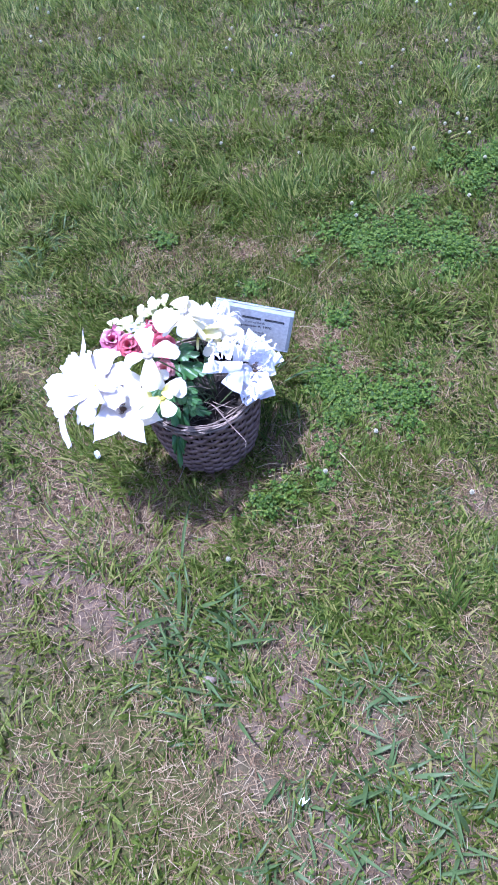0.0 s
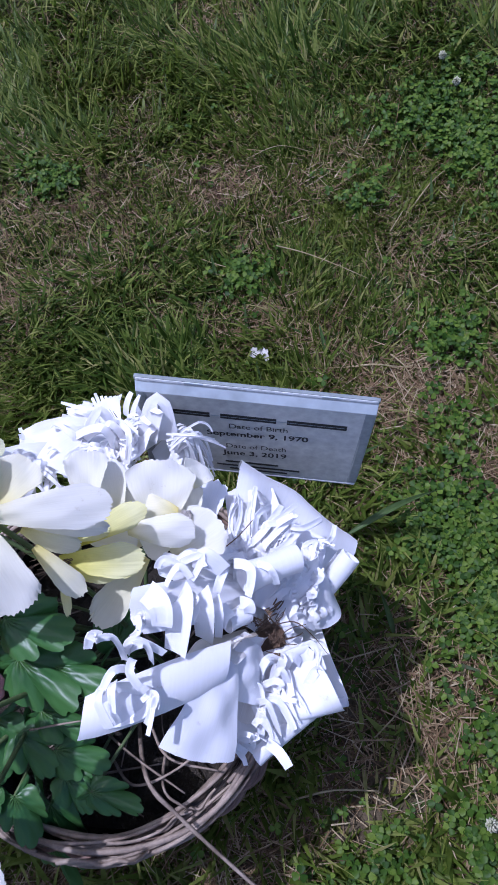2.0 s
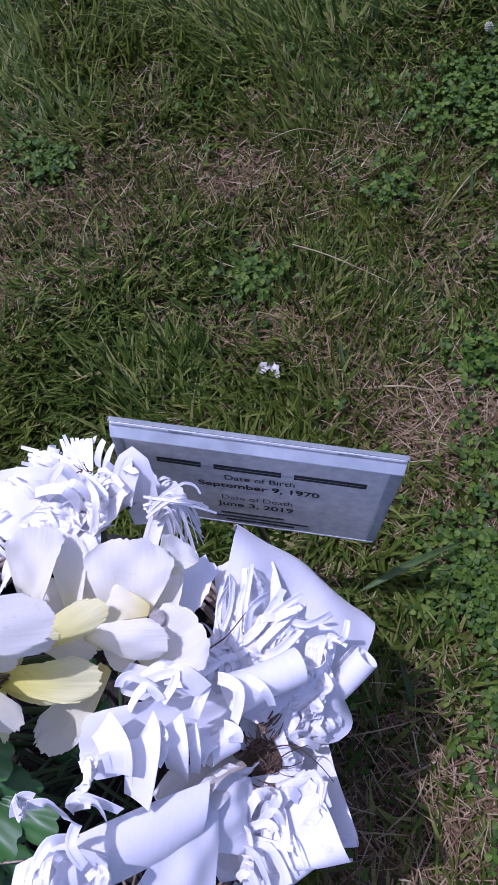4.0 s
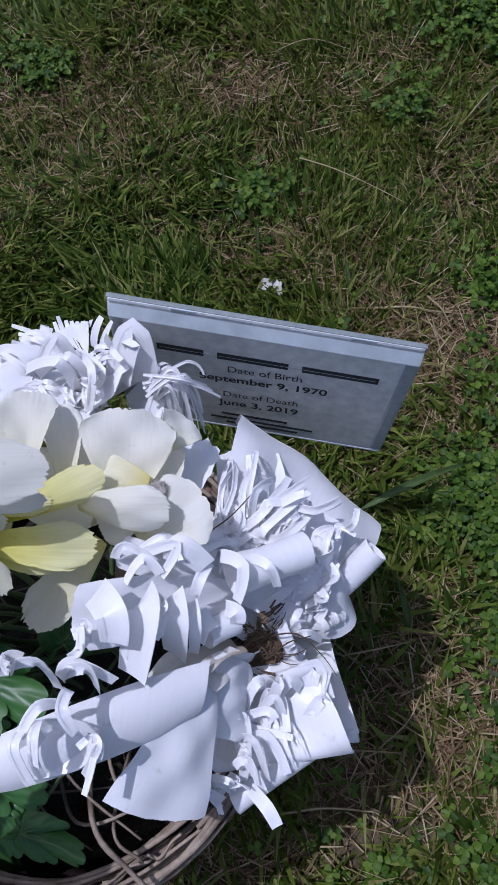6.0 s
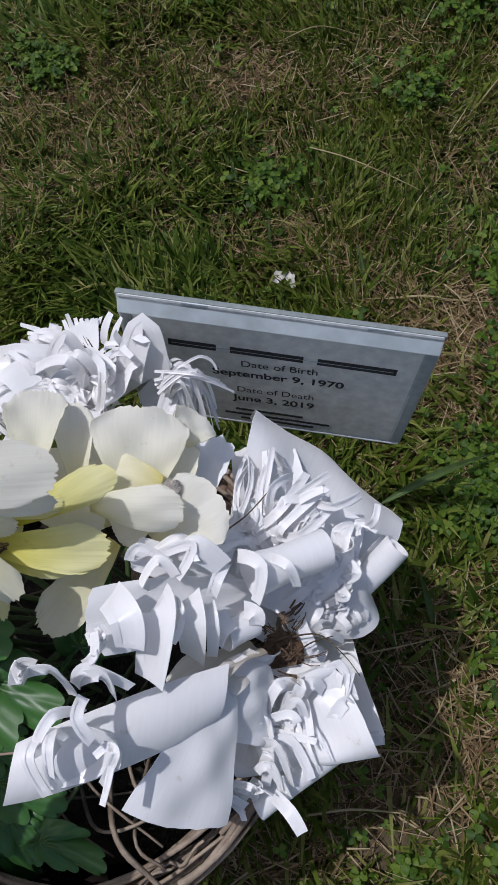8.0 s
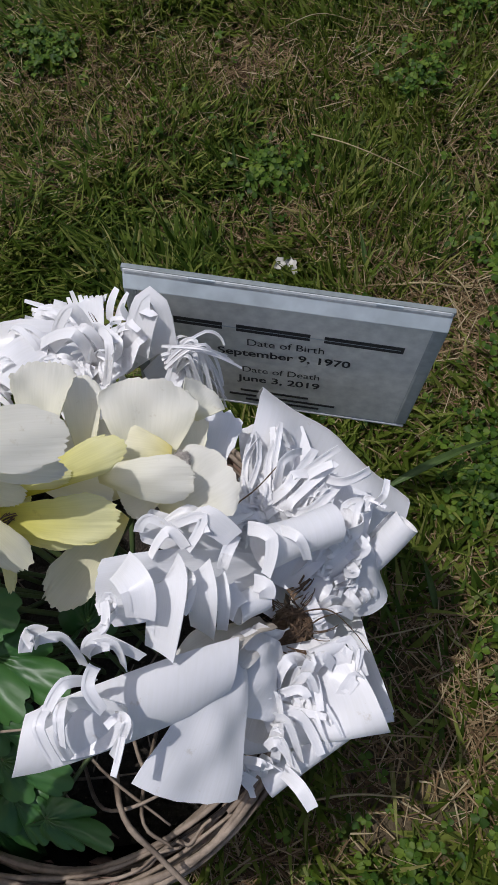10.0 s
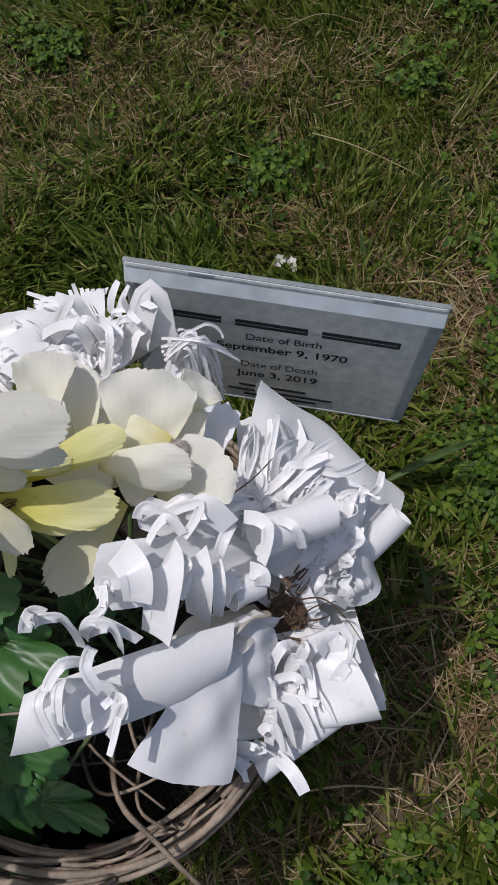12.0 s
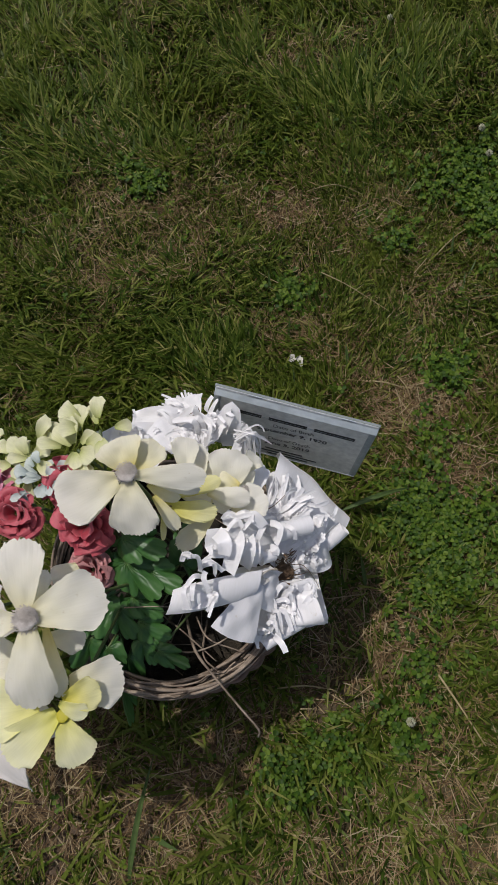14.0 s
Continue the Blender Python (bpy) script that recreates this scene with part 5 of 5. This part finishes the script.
# ---- dry stalks on and beside the basket ----
def stick(name, pts, radius, label, mat=None):
    at = np.array(pts[0], float)
    ob = new(name, tube([np.array(p) - at for p in pts], radius, name, mat or TWIG, 6, 0.6, 0.06, 5))
    ob.location = at
    return tagged(ob, label, "stalk")


stick("dry_stalk", [(-0.407, 1.157, 0.2), (-0.365, 1.13, 0.243), (-0.328, 1.102, 0.238)], 0.0011, "thin dry brown stalk lying across the basket")
stick("dry_stalk", [(-0.426, 1.15, 0.275), (-0.39, 1.152, 0.28), (-0.354, 1.154, 0.262)], 0.0008, "thin dry brown stalk lying across the basket")
stick("dry_stalk", [(-0.471, 1.063, 0.012), (-0.439, 1.081, 0.075), (-0.402, 1.095, 0.15)], 0.0009, "thin dry brown stalk lying across the basket")
stick("dry_stalk", [(-0.357, 1.15, 0.22), (-0.338, 1.125, 0.24), (-0.304, 1.114, 0.236)], 0.0012, "thin dry brown stalk lying across the basket")
stick("dry_stalk", [(-0.378, 1.160, 0.180), (-0.351, 1.114, 0.252), (-0.330, 1.088, 0.246), (-0.300, 1.056, 0.228), (-0.281, 1.036, 0.216), (-0.282, 1.028, 0.202)], 0.0017, "bent dry brown stalk hanging over the basket rim")
stick("dry_stalk", [(-0.400, 1.130, 0.180), (-0.365, 1.110, 0.236), (-0.330, 1.118, 0.246), (-0.300, 1.140, 0.240)], 0.0012, "thin dry brown stalk lying across the basket")
stick("dry_stalk", [(-0.350, 1.150, 0.185), (-0.342, 1.108, 0.243), (-0.326, 1.092, 0.240)], 0.0013, "thin dry brown stalk lying across the basket")


# ---- grave marker ----
def build_marker():
    TL = Vector((-0.338, 1.397, 0.305))
    ex, dn = Vector((0.185, -0.037, -0.030)).normalized(), Vector((-0.025, -0.016, -0.132))
    dn = (dn - ex * dn.dot(ex)).normalized()
    front = dn.cross(ex).normalized()
    if front.y > 0:
        front = -front
    W, H, D = 0.192, 0.131, 0.005
    centre = TL + ex * W / 2 + dn * H
    foot = Vector((centre.x, centre.y + 0.006, 0.0))
    ob = thing("grave_marker", foot, "grey plastic temporary grave marker with a printed card", "grave marker")
    basis = Matrix((ex, -dn, front)).transposed().to_4x4()
    M = Matrix.Translation(TL - foot) @ basis

    def slab(name, u0, v0, u1, v1, z0, z1, mat, soft, label="", slope=0.0):
        bm = bmesh.new()
        bmesh.ops.create_cube(bm, size=1)
        for v in bm.verts:
            v.co = Vector((u0 + (v.co.x + 0.5) * (u1 - u0), -(v0 + (0.5 - v.co.y) * (v1 - v0)), z0 + (v.co.z + 0.5) * (z1 - z0)))
        for v in bm.verts:
            if slope and v.co.y > -(v0 + v1) / 2 and v.co.z > (z0 + z1) / 2:
                v.co.z -= slope
        if soft:
            bmesh.ops.bevel(bm, geom=bm.edges[:], offset=soft, segments=2, affect="EDGES", profile=0.6)
        me = bpy.data.meshes.new(name)
        bm.to_mesh(me)
        bm.free()
        me.materials.append(mat)
        p = part(name, me, ob, label)
        p.matrix_basis = M
        return p

    slab("holder", -0.0025, 0, W, H, -D, -0.002, PLASTIC, 0.0018, "grey plastic card holder")
    slab("paper_card", 0.006, 0.013, W - 0.0080, H - 0.0035, -0.003, -0.0012, CARD, 0, "weathered grey paper card")
    # top band painted pale blue for reflected sky, the lip above it dark
    slab("frame_rail", -0.0025, 0.0026, W, 0.0135, -D - 0.001, 0.0016, BEVEL, 0.0008, "clear acrylic edge, blue-grey sky reflection put into its colour", 0.0042)
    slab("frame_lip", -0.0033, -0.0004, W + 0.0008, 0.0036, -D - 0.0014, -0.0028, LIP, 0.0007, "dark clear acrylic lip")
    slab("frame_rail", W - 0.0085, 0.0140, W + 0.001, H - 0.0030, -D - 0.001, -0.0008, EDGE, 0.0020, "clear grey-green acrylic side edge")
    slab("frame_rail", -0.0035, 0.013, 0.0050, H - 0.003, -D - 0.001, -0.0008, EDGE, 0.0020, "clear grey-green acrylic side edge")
    slab("frame_rail", -0.0025, H - 0.0020, W, H + 0.0005, -D - 0.001, -0.0008, PLASTIC, 0.0010, "pale clear acrylic lower edge")
    slab("scratch", 0.028, 0.0395, W - 0.022, 0.0400, -0.0013, -0.00085, BEVEL, 0, "thin pale scratch across the cover")
    for u in (0.045, 0.155):
        slab("clip", u - 0.008, 0.0002, u + 0.008, 0.0046, -D, -0.0020, BEVEL, 0.0004, "small clear clip")
    # the name stands as plain bars, the lower lines too
    for u0, u1 in ((0.026, 0.057), (0.066, 0.113), (0.122, 0.172)):
        slab("name_bar", u0, 0.0365, u1, 0.0428, -0.0012, -0.0009, INK, 0)
    for u0, u1, v in ((0.070, 0.119, 0.110), (0.062, 0.139, 0.1165), (0.074, 0.128, 0.122)):
        slab("line_bar", u0, v, u1, v + 0.0024, -0.0012, -0.0009, INK, 0)
    for text, u, v, width in (("Date of Birth", 0.0985, 0.0555, 0.050), ("September 9, 1970", 0.098, 0.0675, 0.088), ("Date of Death", 0.0975, 0.0865, 0.053), ("June 3, 2019", 0.097, 0.0980, 0.058)):
        cu = bpy.data.curves.new("printed_line", "FONT")
        cu.body, cu.align_x, cu.size, cu.extrude = text, "CENTER", 0.01, 0.0
        cu.offset = 0.0002 if "19" in text else 0.0
        tmp = new("printed_line", cu)
        bpy.context.view_layer.update()
        me = bpy.data.meshes.new_from_object(tmp.evaluated_get(bpy.context.evaluated_depsgraph_get()))
        k = width / tmp.dimensions.x
        bpy.data.objects.remove(tmp)
        me.materials.clear()
        me.materials.append(INK)
        p = part("printed_line", me, ob, "black printed words " + text.lower())
        p.matrix_basis = M @ pose(u, -v, -0.0009, 0, 0, 2) @ Matrix.Diagonal((k, min(k, 1.0), 1, 1))
    low = TL + ex * W / 2 + dn * (H - 0.004) - front * 0.006 - foot
    part("stake", tube([low, low * 0.5 + Vector((0.001, 0, 0)), (0, 0, -0.03)], 0.0032, "stake", STEEL, 8), ob, "galvanised metal stake")


build_marker()


# ---- small things in the grass ----
def build_clover_flowers():
    spots = [(-0.79, 3.62), (-0.89, 3.63), (-0.71, 3.25), (-0.65, 3.58), (-1.05, 2.92), (-0.33, 3.25), (-0.34, 3.15), (-0.35, 3.08), (-0.33, 2.93), (-0.55, 3.62), (-1.22, 3.34), (-0.56, 2.6), (-0.37, 2.43), (0.06, 2.8),
             (0.02, 3.14), (0.16, 2.43), (0.14, 2.18), (0.47, 2.48), (0.42, 2.43), (0.42, 2.38), (0.5, 2.44), (0.49, 2.36), (0.51, 2.21), (0.06, 2.05), (0.08, 2.0), (0.3, 2.31), (0.52, 2.97), (0.66, 3.04), (0.74, 2.91), (0.58, 3.25),
             (0.48, 3.33), (0.8, 3.2), (0.68, 2.73), (-0.1, 2.34), (0.43, 2.04), (-0.108, 1.055), (-0.33, 0.82), (0.03, 1.15), (0.24, 0.97)]
    far = np.random.default_rng(15)
    spots += [(float(far.uniform(-0.2, 1.2)), float(far.uniform(2.5, 4.4))) for _ in range(26)] + [(float(far.uniform(-1.5, -0.2)), float(far.uniform(3.0, 4.4))) for _ in range(12)]
    first = thing("clover_flower", (0, 0, -5), "small round white clover flower standing in the grass", "clover flower", "white clover flowers")
    part("stem", tube([(0, 0, -0.004), (0.002, 0.001, 0.022), (0.001, 0.002, 0.045)], 0.0007, "stem", STEM, 5), first)
    r = np.random.default_rng(9)
    V, F = [], []
    for i in range(46):
        th, ph = math.acos(1 - 1.75 * (i + 0.5) / 46), 2.39996 * i
        d = np.array((math.sin(th) * math.cos(ph), math.sin(th) * math.sin(ph), math.cos(th)))
        a = unit(np.cross(d, (0.1, 0.3, 1)))
        b = np.cross(d, a)
        c = np.array((0.001, 0.002, 0.046))
        ln, wd = r.uniform(0.0052, 0.0072), 0.0019
        o = len(V)
        V += [c + d * 0.001, c + d * ln * 0.7 + a * wd, c + d * ln * 0.7 - a * wd, c + d * ln * 0.75 + b * wd, c + d * ln]
        F += [(o, o + 1, o + 3), (o, o + 3, o + 2), (o + 1, o + 4, o + 3), (o + 3, o + 4, o + 2), (o, o + 2, o + 1), (o + 1, o + 2, o + 4)]
    part("flower_head", mesh_of("flower_head", V, F, FLORET), first, "round head of white florets")
    for k, (x, y) in enumerate(spots):
        m = pose(x, y, float(relief(np.array([x]), np.array([y]))[0]), r.uniform(-14, 14), r.uniform(-14, 14), r.uniform(0, 360))
        if k == 0:
            first.matrix_basis = m
        else:
            copy_thing(first, m)


build_clover_flowers()


def build_tufts():
    """Coarse broad-bladed grass tufts."""
    blades = []
    for k in range(4):
        segs = 7
        V, F = [], []
        r = np.random.default_rng(40 + k)
        bend, kink = (0.5, 0.9, 1.3, 0.2)[k], r.uniform(-0.2, 0.2)
        x = z = 0.0
        for i in range(segs + 1):
            t = i / segs
            ang = 0.35 + bend * t
            if i:
                x, z = x + math.sin(ang) / segs, z + math.cos(ang) / segs
            w = 0.034 * (min(1, 0.55 + 1.6 * t) if t < 0.4 else 1.19 - 1.19 * ((t - 0.4) / 0.6) ** 1.4 + 0.02)
            y = kink * t * t
            V += [(x, y - w, z + w * 0.45), (x, y, z), (x, y + w, z + w * 0.45)]
        for i in range(segs):
            o = 3 * i
            F += [(o, o + 1, o + 4, o + 3), (o + 1, o + 2, o + 5, o + 4)]
        blades.append(mesh_of("blade", V, F, BROAD))
    spots = [(-0.44, 0.73, 1.4), (-0.47, 0.64, 1.1), (-0.36, 0.56, 1.2), (-0.33, 0.66, 1.0), (-0.46, 0.57, 0.8), (0.10, 0.37, 1.0), (-0.06, 0.52, 1.1), (-0.03, 0.36, 1.2), (-0.21, 0.33, 0.9), (0.06, 0.27, 1.1), (-0.14, 0.22, 1.1), (-0.27, 0.22, 0.8), (0.14, 0.34, 1.0), (-0.66, 0.86, 0.7),
             (-0.92, 2.06, 1.3), (-0.99, 1.91, 1.2), (-0.49, 2.22, 0.9), (-0.30, 2.13, 1.0), (0.16, 0.98, 0.7), (0.27, 0.80, 0.8), (0.01, 0.56, 0.9), (-0.15, 0.65, 0.8), (0.01, 1.73, 0.8), (-0.15, 1.60, 0.6), (-0.08, 1.93, 0.7),
             (-0.42, 2.00, 0.6), (-0.34, 1.67, 0.5), (-0.05, 1.80, 0.6), (-0.50, 1.66, 0.6), (-0.12, 1.74, 0.5), (0.06, 1.66, 0.6)]
    r = np.random.default_rng(77)
    for x, y, size in spots:
        z = float(relief(np.array([x]), np.array([y]))[0])
        ob = thing("grass_tuft", (x, y, z), "coarse tuft of broad blue-green grass blades in the lawn", "grass tuft", "coarse grass tufts")
        near = 1.25 if y < 0.9 else 1.0
        for q in range(int(24 + 14 * size)):
            b = part("blade", blades[int(r.integers(4))], ob)
            ln = near * size * r.uniform(0.030, 0.082)
            b.matrix_basis = pose(*(r.normal(0, 0.026 * size * near, 2)), -0.003, 0, r.uniform(0, 50), r.uniform(0, 360)) @ Matrix.Diagonal((ln, ln * r.uniform(0.7, 1.2), ln * r.uniform(0.7, 1.0), 1))


build_tufts()

for line, thick in ((((-0.223, 1.747, 0.032), (-0.185, 1.722, 0.036), (-0.145, 1.694, 0.034), (-0.110, 1.674, 0.024)), 0.0008), (((-0.030, 1.790, 0.014), (0.000, 1.822, 0.018), (0.034, 1.852, 0.014)), 0.0011),
                    (((-0.274, 1.083, 0.016), (-0.235, 1.088, 0.024), (-0.194, 1.084, 0.020)), 0.0011), (((-0.059, 1.111, 0.020), (-0.032, 1.070, 0.024), (-0.002, 1.026, 0.014)), 0.0018),
                    (((-0.157, 1.554, 0.012), (-0.120, 1.548, 0.017), (-0.090, 1.541, 0.014), (-0.062, 1.543, 0.010)), 0.0013), (((-0.100, 1.560, 0.016), (-0.088, 1.540, 0.020), (-0.080, 1.522, 0.012)), 0.0009),
                    (((-0.190, 1.130, 0.014), (-0.165, 1.150, 0.022), (-0.150, 1.172, 0.016)), 0.0008), (((-0.215, 1.205, 0.014), (-0.180, 1.210, 0.020), (-0.150, 1.216, 0.012)), 0.0008),
                    (((-0.330, 1.760, 0.016), (-0.300, 1.735, 0.024), (-0.270, 1.728, 0.014)), 0.0008), (((-0.250, 1.935, 0.016), (-0.200, 1.940, 0.024), (-0.150, 1.925, 0.014)), 0.0006)):
    stick("straw", line, thick, "long pale dry straw lying on the lawn", STRAW)


def scrap(name, at, size, mat, label, seed):
    r = np.random.default_rng(seed)
    P, U = petal((-size, 0, 0.006), (size, 0.003, 0.008), size * 1.3, "satin", (0, 0, 1), 0.25, 0.2, rag=0.2, wave=0.3, seed=seed, nu=9, nv=8)
    ob = new(name, sheet(P, U, 0.0008, name, mat))
    ob.matrix_basis = pose(*at, 0, 0, r.uniform(0, 360))
    return tagged(ob, label, "scrap")


scrap("tissue_scrap", (-0.264, 1.589, 0.014), 0.009, PAPER, "crumpled white scrap lying in the grass", 1)
scrap("tissue_scrap", (-0.253, 1.582, 0.016), 0.008, PAPER, "crumpled white scrap lying in the grass", 2)
scrap("petal_scrap", (-0.196, 0.326, 0.006), 0.009, SATIN, "small torn white petal lying in the grass", 3)
scrap("dead_leaf", (-0.385, 0.560, 0.006), 0.014, TWIG, "small brown dead leaf lying in the grass", 4)
scrap("cloth_leaf_scrap", (-0.690, 1.146, 0.020), 0.012, MIST, "small blue-grey cloth leaf fallen in the grass", 5)


def long_blade(base, tip, width, seed):
    P, U = petal((0, 0, 0), np.array(tip) - np.array(base), width, "point", (0, 0, 1), 0.12, 0.2, fold=-0.3, rag=0.0, wave=0.05, seed=seed, nu=14, nv=5)
    ob = new("long_grass", sheet(P, U, 0.0004, "long_grass", BROAD))
    ob.location = base
    return tagged(ob, "single long broad green grass blade leaning over the lawn", "grass", "long grass leaning over the lawn")


long_blade((-0.190, 1.326, 0.050), (-0.082, 1.369, 0.036), 0.0075, 1)
long_blade((-0.171, 1.426, 0.004), (-0.130, 1.435, 0.030), 0.005, 2)
long_blade((-0.208, 1.395, 0.004), (-0.173, 1.415, 0.030), 0.005, 3)
long_blade((-0.153, 1.226, 0.004), (-0.162, 1.272, 0.030), 0.006, 4)
long_blade((-0.178, 1.574, 0.004), (-0.182, 1.614, 0.030), 0.005, 5)
long_blade((-0.309, 1.717, 0.004), (-0.313, 1.753, 0.030), 0.005, 6)
long_blade((-0.264, 1.533, 0.004), (-0.266, 1.580, 0.030), 0.004, 7)
long_blade((-0.457, 0.835, 0.004), (-0.431, 0.997, 0.040), 0.008, 20)
long_blade((-0.366, 0.632, 0.004), (-0.219, 0.640, 0.030), 0.009, 21)
long_blade((-0.278, 0.316, 0.004), (-0.227, 0.376, 0.030), 0.009, 22)
long_blade((-0.123, 0.314, 0.004), (-0.021, 0.350, 0.030), 0.009, 23)
long_blade((-0.488, 0.686, 0.004), (-0.473, 0.580, 0.020), 0.008, 24)
long_blade((0.040, 0.204, 0.004), (0.123, 0.214, 0.020), 0.008, 25)
